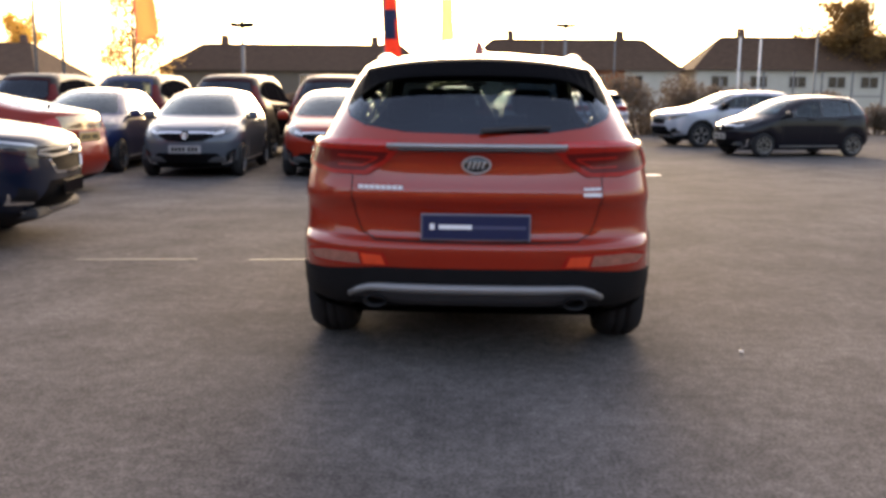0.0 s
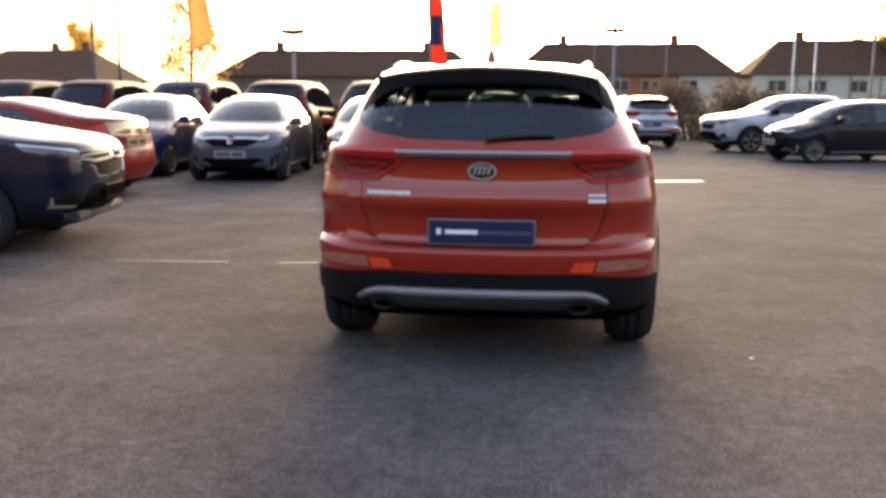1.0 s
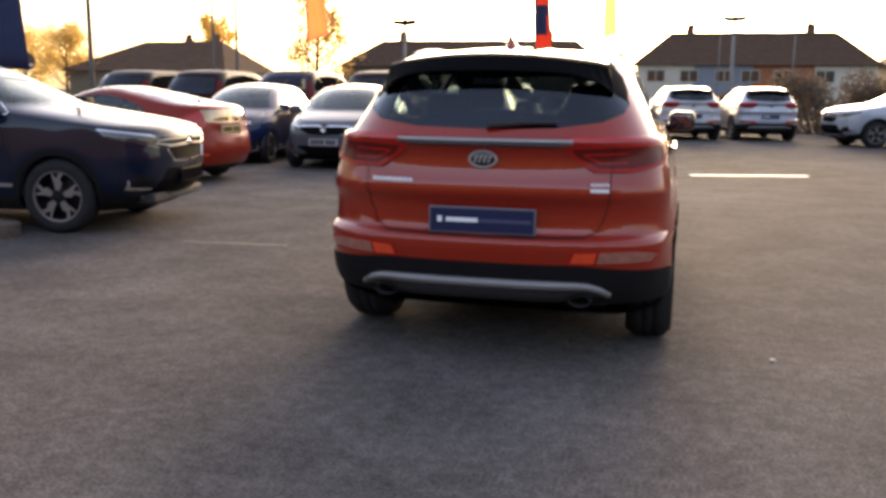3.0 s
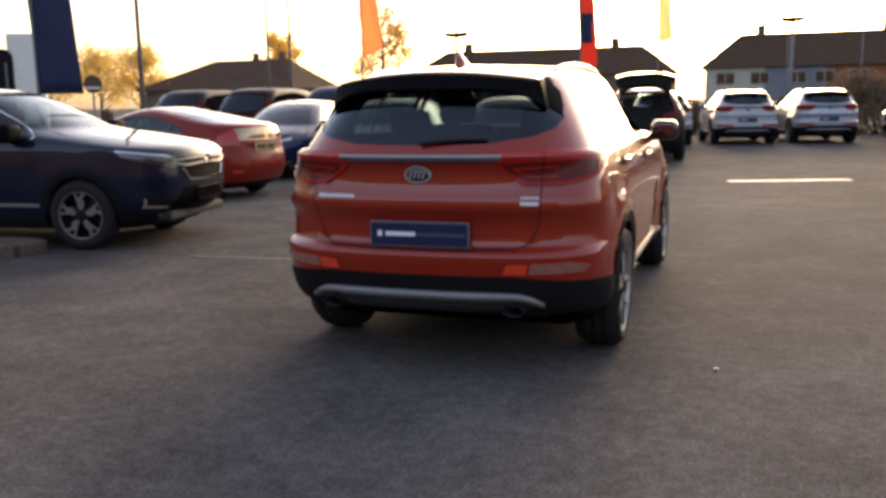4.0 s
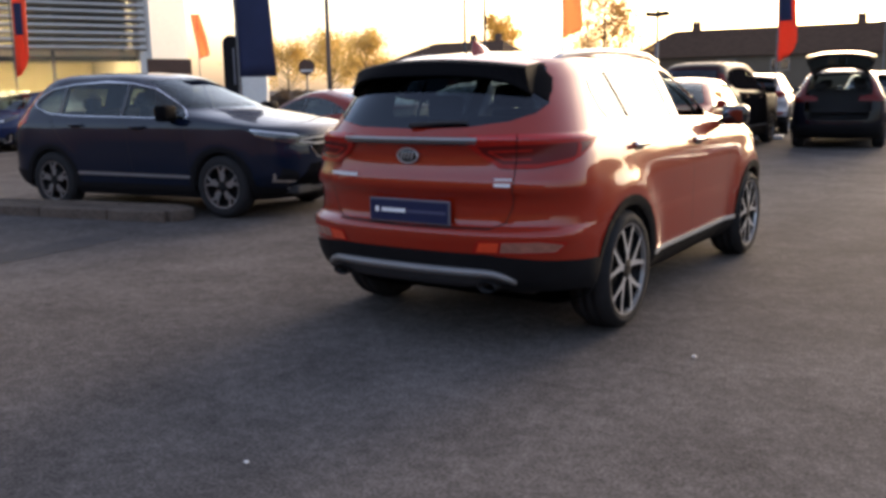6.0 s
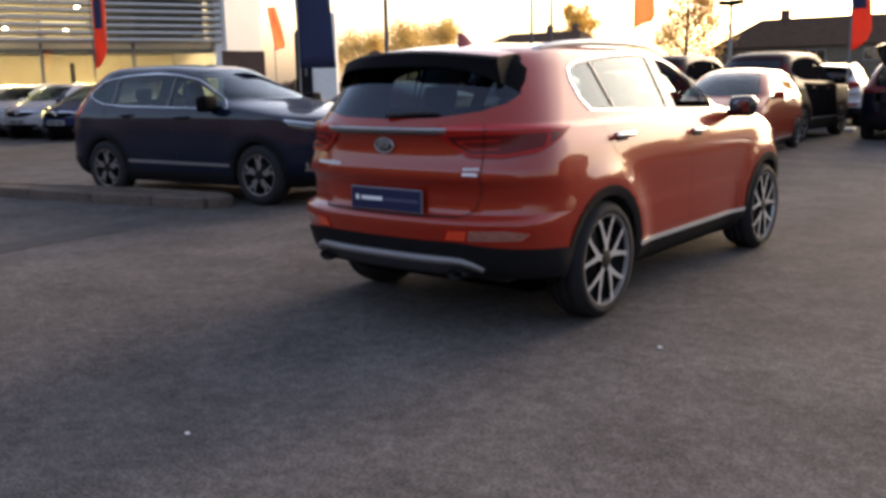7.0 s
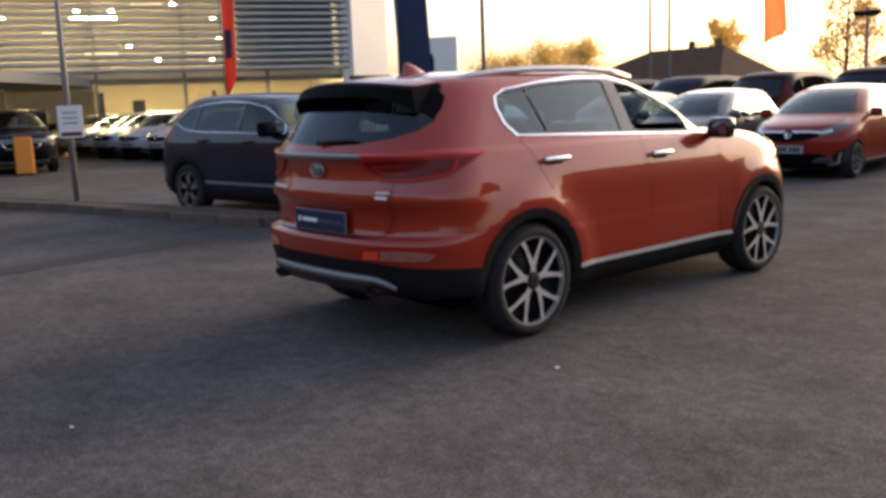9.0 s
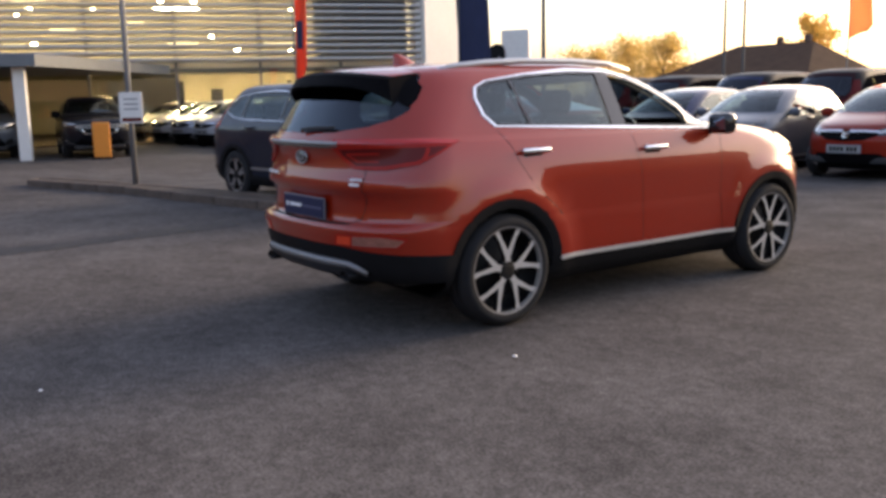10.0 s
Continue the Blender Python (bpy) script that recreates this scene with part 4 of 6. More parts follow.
FAMILY_PANELS = [
    ("tailgate", r((-0.1, 0.60), (0.60, 0.62), (0.68, 0.80), (0.66, 1.15), (0.68, 1.25), (0.56, 1.57), (-0.1, 1.60))),
    ("rear_door", s((0.95, 1.13), (1.12, 0.9), (1.45, 0.66), (1.52, 0.44), (2.30, 0.44), (2.24, 0.9), (2.18, 1.10))),
    ("front_door", s((2.18, 1.10), (2.24, 0.9), (2.30, 0.44), (3.18, 0.44), (3.14, 0.75), (3.10, 1.06))),
    ("cladding", [("u", -0.1, 0.21), ("u", 3.1, 0.21), ("u", 3.1, 0.30), ("f", 0.7, 0.34), ("s", 3.95, 0.40), ("s", 3.3, 0.36), ("s", 1.4, 0.36), ("s", 0.6, 0.48), ("r", 0.5, 0.52), ("u", -0.1, 0.52)]),
    ("sill_strip", s((1.42, 0.455), (3.18, 0.445), (3.18, 0.475), (1.42, 0.49))),
    *arches((0.96, 3.61), 0.36, 0.395, 0.455),
    ("rear_window", r((-0.1, 1.17), (0.60, 1.19), (0.645, 1.27), (0.54, 1.52), (-0.1, 1.54))),
    ("tail_lamp", [("r", 0.40, 1.0), ("r", 0.42, 1.09), ("r", 0.66, 1.13), ("r", 0.655, 1.28), ("r", 0.60, 1.45), ("s", 0.62, 1.46), ("s", 0.50, 1.25), ("s", 0.52, 1.08), ("s", 0.30, 0.99)]),
    *dlo_panels(FAM_DLO, (1.08, 2.12), 1.5),
    ("headlamp", [("f", 0.44, 0.82), ("f", 0.46, 0.905), ("f", 0.66, 0.95), ("s", 4.02, 1.01), ("s", 4.10, 0.93), ("f", 0.80, 0.865), ("f", 0.62, 0.815)]),
    ("headlamp_strip", [("f", 0.60, 0.922), ("f", 0.66, 0.948), ("s", 4.03, 1.006), ("s", 4.04, 0.99), ("f", 0.68, 0.932)]),
    ("grille", f((-0.1, 0.68), (0.36, 0.69), (0.45, 0.80), (0.44, 0.905), (-0.1, 0.935))),
    ("grille_bar#0", f((0.07, 0.892), (0.42, 0.885), (0.60, 0.878), (0.59, 0.895), (0.42, 0.912), (0.07, 0.92))),
    ("grille_bar#1", f((0.07, 0.835), (0.40, 0.82), (0.62, 0.855), (0.60, 0.872), (0.40, 0.845), (0.07, 0.858))),
    ("grille_trim", f((0.0, 0.66), (0.38, 0.672), (0.47, 0.79), (0.455, 0.80), (0.365, 0.692), (0.0, 0.68))),
    ("intake", f((-0.1, 0.34), (0.62, 0.36), (0.60, 0.46), (0.48, 0.61), (-0.1, 0.62))),
    ("fog_lamp", f((0.60, 0.42), (0.82, 0.44), (0.80, 0.58), (0.66, 0.54))),
    ("lip_trim", f((0.0, 0.315), (0.66, 0.335), (0.66, 0.352), (0.0, 0.335))),
    ("fog_trim", [("f", 0.64, 0.415), ("f", 0.84, 0.43), ("f", 0.86, 0.52), ("f", 0.848, 0.52), ("f", 0.825, 0.45), ("f", 0.64, 0.432)]),
    ("windscreen", f((-0.1, 1.225), (0.68, 1.235), (0.71, 1.265), (0.56, 1.57), (-0.1, 1.60))),
    *[(f"panel_gap#{i}", q) for i, q in enumerate(merge(strip(s((2.18, 1.09), (2.24, 0.9), (2.30, 0.46))), strip(s((0.95, 1.13), (1.12, 0.9), (1.40, 0.70))), strip(s((3.10, 1.06), (3.14, 0.75), (3.18, 0.46)))))],
]
FAMILY["panels"] = FAMILY_PANELS

SMALL = dict(
    length=3.99, wheels=(0.70, 3.23), r=0.30, rim=0.20, tyre=0.19, track=0.845, hole=0.325, style="twin", arch=0.39, nf=2.2,
    levels=[
        (0.18, 0.28, 3.76, 0.77, 0.5, 0.6), (0.28, 0.08, 3.90, 0.82, 0.5, 0.7), (0.45, 0.0, 3.97, 0.838, 0.5, 0.78), (0.62, 0.02, 3.99, 0.847, 0.5, 0.82), (0.75, 0.05, 3.94, 0.847, 0.48, 0.86),
        (0.85, 0.07, 3.82, 0.842, 0.46, 0.9), (0.92, 0.08, 3.64, 0.835, 0.46, 0.9), (0.98, 0.09, 3.42, 0.82, 0.46, 0.82), (1.03, 0.105, 3.24, 0.80, 0.46, 0.74), (1.10, 0.135, 3.10, 0.77, 0.46, 0.66),
        (1.22, 0.20, 2.86, 0.71, 0.48, 0.6), (1.34, 0.29, 2.60, 0.645, 0.5, 0.58), (1.43, 0.38, 2.34, 0.575, 0.5, 0.52), (1.48, 0.52, 2.10, 0.49, 0.46, 0.46), (1.51, 0.85, 1.85, 0.36, 0.4, 0.36), (1.525, 1.15, 1.6, 0.18, 0.18, 0.18)],
    mirror=(2.66, 1.03), handles=[(1.05, 0.95), (1.95, 0.93)], seats=(1.8, 1.0), dash=(2.72, 0.90, 1.3), nose_plate=(3.985, 0.50), tail_plate=(0.05, 0.86), badge=(3.96, 0.72))
SM_DLO = s((0.42, 1.05), (0.40, 1.14), (0.58, 1.32), (0.95, 1.385), (1.45, 1.40), (1.85, 1.385), (2.10, 1.31), (2.45, 1.15), (2.78, 1.00), (2.70, 0.985), (1.2, 1.00))
SMALL["panels"] = [
    ("cladding", [("u", -0.1, 0.17), ("u", 3.1, 0.17), ("u", 3.1, 0.21), ("u", -0.1, 0.24)]),
    *[("hole", circle(y, 0.30, 0.325)) for y in (0.70, 3.23)],
    ("rear_window", r((-0.1, 1.03), (0.55, 1.05), (0.60, 1.12), (0.50, 1.36), (-0.1, 1.38))),
    ("tail_lamp", [("r", 0.60, 0.85), ("r", 0.64, 1.05), ("r", 0.60, 1.20), ("s", 0.34, 1.25), ("s", 0.30, 1.02), ("s", 0.26, 0.84)]),
    *dlo_panels(SM_DLO, (0.78, 1.62, 2.40), 1.4, ("quarter_window", "rear_door_window", "front_door_window", "front_door_window"), "window_pillar"),
    ("headlamp", [("f", 0.36, 0.70), ("f", 0.40, 0.775), ("f", 0.62, 0.86), ("s", 3.18, 0.955), ("s", 3.34, 0.86), ("f", 0.70, 0.76), ("f", 0.55, 0.70)]),
    ("headlamp_strip", [("f", 0.44, 0.725), ("f", 0.46, 0.765), ("f", 0.60, 0.81), ("f", 0.62, 0.76)]),
    ("grille", f((-0.1, 0.61), (0.30, 0.635), (0.46, 0.70), (0.47, 0.775), (-0.1, 0.80))),
    ("grille_bar", f((0.06, 0.765), (0.30, 0.765), (0.46, 0.755), (0.47, 0.772), (0.30, 0.785), (0.06, 0.788))),
    ("intake", f((-0.1, 0.20), (0.58, 0.21), (0.66, 0.31), (0.50, 0.43), (-0.1, 0.44))),
    ("fog_lamp", f((0.60, 0.26), (0.74, 0.30), (0.77, 0.50), (0.66, 0.44))),
    ("fog_trim", f((0.56, 0.225), (0.70, 0.27), (0.735, 0.44), (0.715, 0.44), (0.68, 0.295), (0.55, 0.25))),
    ("windscreen", f((-0.1, 1.045), (0.63, 1.055), (0.67, 1.085), (0.48, 1.41), (-0.1, 1.44))),
    ("sill_strip", s((1.15, 0.26), (2.80, 0.26), (2.80, 0.285), (1.15, 0.285))),
    *[(f"panel_gap#{i}", q) for i, q in enumerate(merge(strip(s((1.62, 0.98), (1.66, 0.7), (1.70, 0.30))), strip(s((0.62, 1.0), (0.78, 0.78), (1.02, 0.52))), strip(s((2.74, 0.96), (2.72, 0.7), (2.74, 0.30))), strip(f((0.0, 0.815), (0.35, 0.82), (0.58, 0.885)))))],
]

FAST = dict(
    length=4.39, wheels=(0.86, 3.41), r=0.30, rim=0.20, tyre=0.19, track=0.845, hole=0.325, style="twin", arch=0.39,
    levels=[
        (0.18, 0.28, 4.15, 0.77, 0.5, 0.6), (0.30, 0.07, 4.30, 0.82, 0.5, 0.7), (0.50, 0.0, 4.38, 0.84, 0.48, 0.78), (0.66, 0.02, 4.39, 0.847, 0.46, 0.82), (0.78, 0.05, 4.33, 0.847, 0.46, 0.86),
        (0.87, 0.06, 4.18, 0.842, 0.46, 0.9), (0.94, 0.07, 3.85, 0.83, 0.46, 0.9), (1.00, 0.075, 3.48, 0.81, 0.48, 0.8), (1.06, 0.09, 3.26, 0.785, 0.5, 0.7), (1.12, 0.11, 3.09, 0.750, 0.52, 0.62), (1.155, 0.20, 2.99, 0.728, 0.55, 0.6),
        (1.23, 0.62, 2.80, 0.68, 0.6, 0.55), (1.32, 1.10, 2.54, 0.61, 0.55, 0.5), (1.37, 1.42, 2.36, 0.53, 0.45, 0.45), (1.41, 1.65, 2.15, 0.40, 0.25, 0.25), (1.425, 1.78, 2.0, 0.2, 0.1, 0.1)],
    mirror=(2.86, 1.03), handles=[(1.30, 0.93), (2.30, 0.92)], seats=(2.0, 1.25, 0.50), dash=(2.95, 0.86, 1.3), tail_plate=(0.045, 0.80))
FA_DLO = s((0.98, 1.04), (1.10, 1.12), (1.45, 1.235), (1.80, 1.285), (2.10, 1.29), (2.35, 1.24), (2.62, 1.13), (2.92, 1.005), (2.85, 0.985), (1.5, 1.0))
FAST["panels"] = [
    ("cladding", [("u", -0.1, 0.17), ("u", 3.1, 0.17), ("u", 3.1, 0.21), ("u", -0.1, 0.26)]),
    *[("hole", circle(y, 0.30, 0.325)) for y in (0.86, 3.41)],
    ("rear_window", r((-0.1, 1.16), (0.60, 1.165), (0.62, 1.18), (0.50, 1.34), (-0.1, 1.36))),
    ("lamp_glass", r((-0.1, 0.90), (0.54, 0.91), (0.58, 1.09), (-0.1, 1.11))),
    ("tail_lamp", [("r", 0.54, 0.84), ("r", 0.57, 1.06), ("s", 0.22, 1.06), ("s", 0.36, 0.98), ("s", 0.32, 0.84)]),
    *dlo_panels(FA_DLO, (1.25, 2.02), 1.3, trim="window_pillar"),
    ("windscreen", f((-0.1, 1.05), (0.62, 1.06), (0.66, 1.09), (0.48, 1.36), (-0.1, 1.38))),
    ("reflector", r((0.55, 0.42), (0.70, 0.43), (0.70, 0.46), (0.55, 0.45))),
    *[(f"panel_gap#{i}", q) for i, q in enumerate(merge(strip(s((2.02, 0.99), (2.06, 0.7), (2.10, 0.28))), strip(s((1.05, 1.02), (1.15, 0.8), (1.22, 0.55))), strip(s((2.92, 0.98), (2.90, 0.7), (2.92, 0.28)))))],
]


def car_pose(x, y, heading):
    """Tail centre at (x, y); heading in degrees from +x."""
    return pose(x, y, 0, 0, 0, heading - 90)


main = main_car(car_pose(0.0, 4.08, 90))
FAMILY["mirror_mat"] = SPOILER_BLACK
crv, _, _ = build_car("suv_car", car_pose(-8.45, 7.50, 8.0), "navy family SUV with chrome window frames beside the kerbed island", FAMILY, NAVY)
build_car("hatchback_car", car_pose(-5.5, 12.2, 174), "red fastback hatchback with split rear window", FAST, RED)
jazz, jsh, _ = build_car("hatchback_car", car_pose(-5.0 - 0.087 * 3.2, 15.18 + 3.2, 275), "grey small hatchback with a chrome-trimmed grille", SMALL, GREY, "cars in the front row")


def small(x, y, heading, colour, label, group="cars in the front row"):
    """Copies a small hatchback; x, y is the middle of its front axle."""
    a = radians(heading)
    c = copy_thing(jazz, car_pose(x - 3.23 * math.cos(a), y - 3.23 * math.sin(a), heading))
    recolour(c, GREY, colour)
    c["label"], c["group"] = label, group
    return c


small(-2.64, 15.5, 275, RED, "red small hatchback with a black grille")
small(-7.33, 15.6, 275, BLUE, "dark blue small hatchback parked nose out")
small(6.75, 22.9, 196, BLACK, "black small hatchback parked side on", "cars by the hedge")


def family(x, y, heading, colour, label, group, source=None, grow_by=1.0):
    c = copy_thing(source or crv, car_pose(x, y, heading) @ Matrix.Scale(grow_by, 4))
    recolour(c, NAVY, colour)
    c["label"], c["group"] = label, group
    c.scale = (grow_by,) * 3
    return c


# the same car with its tailgate raised
OPEN = dict(FAMILY)
OPEN["skip"] = ("tailgate", "rear_window")
OPEN.pop("tail_plate")
OPEN["lamp"] = LAMP_DARK
boot, bsh, _ = build_car("suv_car", car_pose(-0.55, 20.2, 97), "black SUV with its tailgate raised wide open", OPEN, BLACK)
gate = Matrix.Translation((0, 0.60, 1.60)) @ Matrix.Rotation(radians(-78), 4, 'X') @ Matrix.Translation((0, -0.60, -1.60))
bm0, fc0 = cut_shell(bsh, FAMILY_PANELS, rows_for(FAMILY["levels"]))
for nm, mt in (("tailgate", BLACK), ("rear_window", PRIVACY)):
    o = shell_part(nm, bsh, fc0[nm], (1, -1), mt, boot, 0, "raised tailgate" if nm == "tailgate" else "", 0.0)
    o.matrix_basis = gate
o = shell_part("tailgate_lining", bsh, fc0["tailgate"], (1, -1), LINING, boot, -0.04)
o.matrix_basis = gate
bm0.free()
# the row of tall SUVs beside it
def lift(z):
    return z if z < 0.55 else 0.55 + (z - 0.55) * 1.17


TALL = dict(FAMILY)
TALL["levels"] = [(lift(q[0]), q[1], q[2] + 0.6 * max(0.0, q[0] - 1.25) / 0.4, *q[3:]) for q in FAMILY["levels"]]
TALL["panels"] = [(nm, poly if nm in ("hole", "cladding") else [(k, a, lift(z)) for k, a, z in poly]) for nm, poly in FAMILY_PANELS]
# black on body, flanks and side glass stands for shade and dark reflections
TALL.update(roof=ROOF_BLACK, trim=DULL_BLACK, side=DULL_BLACK, side_glass=DULL_BLACK, front_glass=DULL_BLACK, lamp=LAMP_DARK, mirror=(3.02, lift(1.13)), handles=[(1.42, lift(1.03)), (2.42, lift(1.01))], seats=(2.15, 1.3, 0.78), dash=(3.05, 1.15, 1.45), tail_plate=(0.04, 0.95), badge=(4.565, lift(0.875)))
tall, _, _ = build_car("suv_car", car_pose(-3.3, 18.6, 89), "dark maroon tall SUV with upright red tail lamps", TALL, MAROON, "tall SUVs parked tail out")
for x, y, colour, label in ((-5.6, 18.7, MAROON, "dark maroon tall SUV behind a grey hatchback"), (-7.85, 18.8, BLUE, "blue tall SUV with upright red tail lamps"), (-10.2, 18.9, MAROON, "dark maroon tall SUV with upright red tail lamps"), (-12.5, 19.4, BLACK, "black tall SUV at the end of its row")):
    c = recolour(copy_thing(tall, car_pose(x, y, 89)), MAROON, colour)
    c["label"], c["group"] = label, "tall SUVs parked tail out"
for x, y, h, colour, label in ((1.65, 28.0, 100, WHITE, "white SUV parked tail out"), (3.95, 28.7, 100, SILVER, "silver-white SUV parked tail out"), (-0.8, 27.4, 98, WHITE, "white SUV parked tail out"), (-3.5, 24.6, 97, WHITE, "white SUV parked tail out")):
    c = recolour(copy_thing(main, car_pose(x, y, h)), ORANGE, colour)
    c["label"], c["group"] = label, "SUVs along the back fence"
family(6.15 + 3.69 * 0.961, 27.3 + 3.69 * 0.276, 196, SILVER, "silver-white SUV with black wheel arches parked side on", "cars by the hedge")
family(-20.6 - 3.6, 8.2 + 0.7, -10, BLACK, "black SUV parked nose out under the showroom canopy", "cars at the showroom")
family(-22.6 - 3.6, 5.6 + 0.7, -10, GREY, "grey SUV parked nose out under the showroom canopy", "cars at the showroom")
for i, col in enumerate((BLUE, WHITE, WHITE, SILVER, WHITE, WHITE)):
    nm = {WHITE: "white", SILVER: "silver", BLUE: "blue"}[col]
    small(-19.4 - 1.9 * i, 13.0 - 0.1 * i, -68, col, nm + " small hatchback in the showroom row", "cars at the showroom")


# ---- setting ----


def asphalt():
    """Worn tarmac: broad patches, stains, and fine light and dark stone."""
    m = bpy.data.materials.new("asphalt")
    m.use_nodes = True
    nt = m.node_tree
    b = nt.nodes["Principled BSDF"]
    tc = nt.nodes.new("ShaderNodeTexCoord")
    prev = None
    for sc, lo, hi, dark, light in ((0.22, 0.35, 0.65, 0.80, 1.12), (1.6, 0.3, 0.7, 0.80, 1.17), (9.0, 0.3, 0.7, 0.84, 1.16), (20.0, 0.34, 0.66, 0.86, 1.16), (70.0, 0.34, 0.66, 0.64, 1.38)):
        n, mr = nt.nodes.new("ShaderNodeTexNoise"), nt.nodes.new("ShaderNodeMapRange")
        n.inputs["Scale"].default_value, n.inputs["Detail"].default_value = sc, 4
        nt.links.new(tc.outputs["Object"], n.inputs["Vector"])
        for k, v in zip(("From Min", "From Max", "To Min", "To Max"), (lo, hi, dark, light)):
            mr.inputs[k].default_value = v
        nt.links.new(n.outputs["Fac"], mr.inputs["Value"])
        if prev is None:
            prev = mr.outputs[0]
        else:
            mu = nt.nodes.new("ShaderNodeMath")
            mu.operation = 'MULTIPLY'
            nt.links.new(prev, mu.inputs[0])
            nt.links.new(mr.outputs[0], mu.inputs[1])
            prev = mu.outputs[0]
    col = nt.nodes.new("ShaderNodeMix")
    col.data_type = 'RGBA'
    col.blend_type = 'MULTIPLY'
    col.inputs[0].default_value = 1.0
    col.inputs[6].default_value = (0.102, 0.093, 0.089, 1)
    nt.links.new(prev, col.inputs[7])
    nt.links.new(col.outputs[2], b.inputs["Base Color"])
    b.inputs["Roughness"].default_value = 0.85
    b.inputs["Specular IOR Level"].default_value = 0.012
    bp = nt.nodes.new("ShaderNodeBump")
    bp.inputs["Strength"].default_value, bp.inputs["Distance"].default_value = 0.3, 0.006
    nt.links.new(n.outputs["Fac"], bp.inputs["Height"])
    nt.links.new(bp.outputs[0], b.inputs["Normal"])
    return m


def leafy(name, color, through=0.5):
    """Leaves and cloth that let light through."""
    m = material(name, color, 0.8, vary=0.4, scale=3)
    nt = m.node_tree
    t, mix = nt.nodes.new("ShaderNodeBsdfTranslucent"), nt.nodes.new("ShaderNodeMixShader")
    t.inputs[0].default_value = (*color, 1)
    mix.inputs[0].default_value = through
    nt.links.new(nt.nodes["Principled BSDF"].outputs[0], mix.inputs[1])
    nt.links.new(t.outputs[0], mix.inputs[2])
    nt.links.new(mix.outputs[0], nt.nodes["Material Output"].inputs[0])
    return m


ASPHALT = asphalt()
CONCRETE = material("kerb_concrete", (0.155, 0.122, 0.10), 0.85, vary=0.8, scale=2.5, bump=0.8, bump_scale=35, alt=(0.06, 0.048, 0.04), spec=0.1)
ROAD_PAINT = material("road_paint", (0.6, 0.58, 0.55), 0.6, vary=0.5, scale=5)
OLD_PAINT = material("worn_road_paint", (0.086, 0.081, 0.078), 0.7, vary=0.9, scale=7, alt=(0.07, 0.066, 0.064))
TAR = material("tar_patch", (0.040, 0.038, 0.040), 0.7, vary=0.8, scale=4, bump=0.5, bump_scale=70, alt=(0.066, 0.062, 0.061), spec=0.1)
LOUVRE = material("louvre_metal", (0.46, 0.445, 0.42), 0.4, 0.5, vary=0.3, scale=2)
PANEL = material("white_cladding", (0.75, 0.73, 0.70), 0.4, vary=0.15, scale=0.6)
STEEL = material("galvanised_steel", (0.17, 0.17, 0.175), 0.6, 0.15, vary=0.4, scale=6)
WARM = glow("showroom_lamp", (1.0, 0.84, 0.58), 110.0)
LOW_LAMP = glow("ground_floor_lamp", (1.0, 0.78, 0.42), 470.0)
CEILING_GLOW = glow("diffuse_showroom_lamp", (1.0, 0.86, 0.56), 2.6)
CANOPY = material("canopy_metal", (0.15, 0.165, 0.18), 0.6, vary=0.3, scale=1.5)
DARK_ROOM = material("dark_partition", (0.05, 0.048, 0.05), 0.8, vary=0.4, scale=1)
ROOM = material("showroom_wall", (0.72, 0.64, 0.48), 0.8, vary=0.3, scale=0.5)
SHOP_GLASS = glass("shop_glass", (0.75, 0.78, 0.75))
FLAG_ORANGE = leafy("orange_flag_cloth", (1.0, 0.44, 0.26), 0.88)
FLAG_RED = leafy("red_flag_cloth", (0.75, 0.12, 0.05), 0.5)
FLAG_BLUE = leafy("blue_flag_cloth", (0.02, 0.03, 0.09), 0.2)
FLAG_YELLOW = leafy("yellow_flag_cloth", (1.0, 0.72, 0.46), 0.8)
TILE = material("roof_tiles", (0.095, 0.058, 0.040), 0.9, vary=0.6, scale=2, bump=0.6, bump_scale=12, spec=0.08)
RENDER_WHITE = material("white_render", (0.46, 0.42, 0.36), 0.85, vary=0.3, scale=1)
RENDER_BLUE = material("grey_blue_render", (0.18, 0.195, 0.24), 0.85, vary=0.3, scale=1)
TAN = material("tan_render", (0.15, 0.115, 0.085), 0.85, vary=0.4, scale=1)
BRICK = material("orange_brick", (0.30, 0.105, 0.05), 0.85, vary=0.5, scale=3)
DARK_BRICK = material("weathered_brick", (0.13, 0.075, 0.055), 0.9, vary=0.5, scale=2)
BARK = material("bark", (0.09, 0.06, 0.04), 0.9, vary=0.5, scale=8, bump=0.6)
LEAF = leafy("dry_leaves", (0.80, 0.55, 0.16), 0.88)
HEDGE = leafy("brown_hedge", (0.15, 0.105, 0.072), 0.4)
BROWN_LEAF = leafy("brown_leaves", (0.60, 0.38, 0.14), 0.85)
DARK_LEAF = leafy("dark_leaves", (0.26, 0.155, 0.055), 0.65)
WINDOW_PAINT = material("old_window_paint", (0.36, 0.33, 0.30), 0.6, vary=0.4, scale=2)
GOLD_LEAF = leafy("pale_gold_leaves", (0.66, 0.47, 0.17), 0.85)
SIGN_WHITE = material("sign_white", (0.75, 0.74, 0.72), 0.5, vary=0.2)
BOLLARD = material("orange_plastic", (0.85, 0.28, 0.03), 0.5, vary=0.15)

bm = bmesh.new()
bmesh.ops.create_grid(bm, x_segments=2, y_segments=2, size=1500)
ground = part("ground", bm, ASPHALT, None)
tagged(ground, "worn grey asphalt of the car park", "ground", kind="structure")


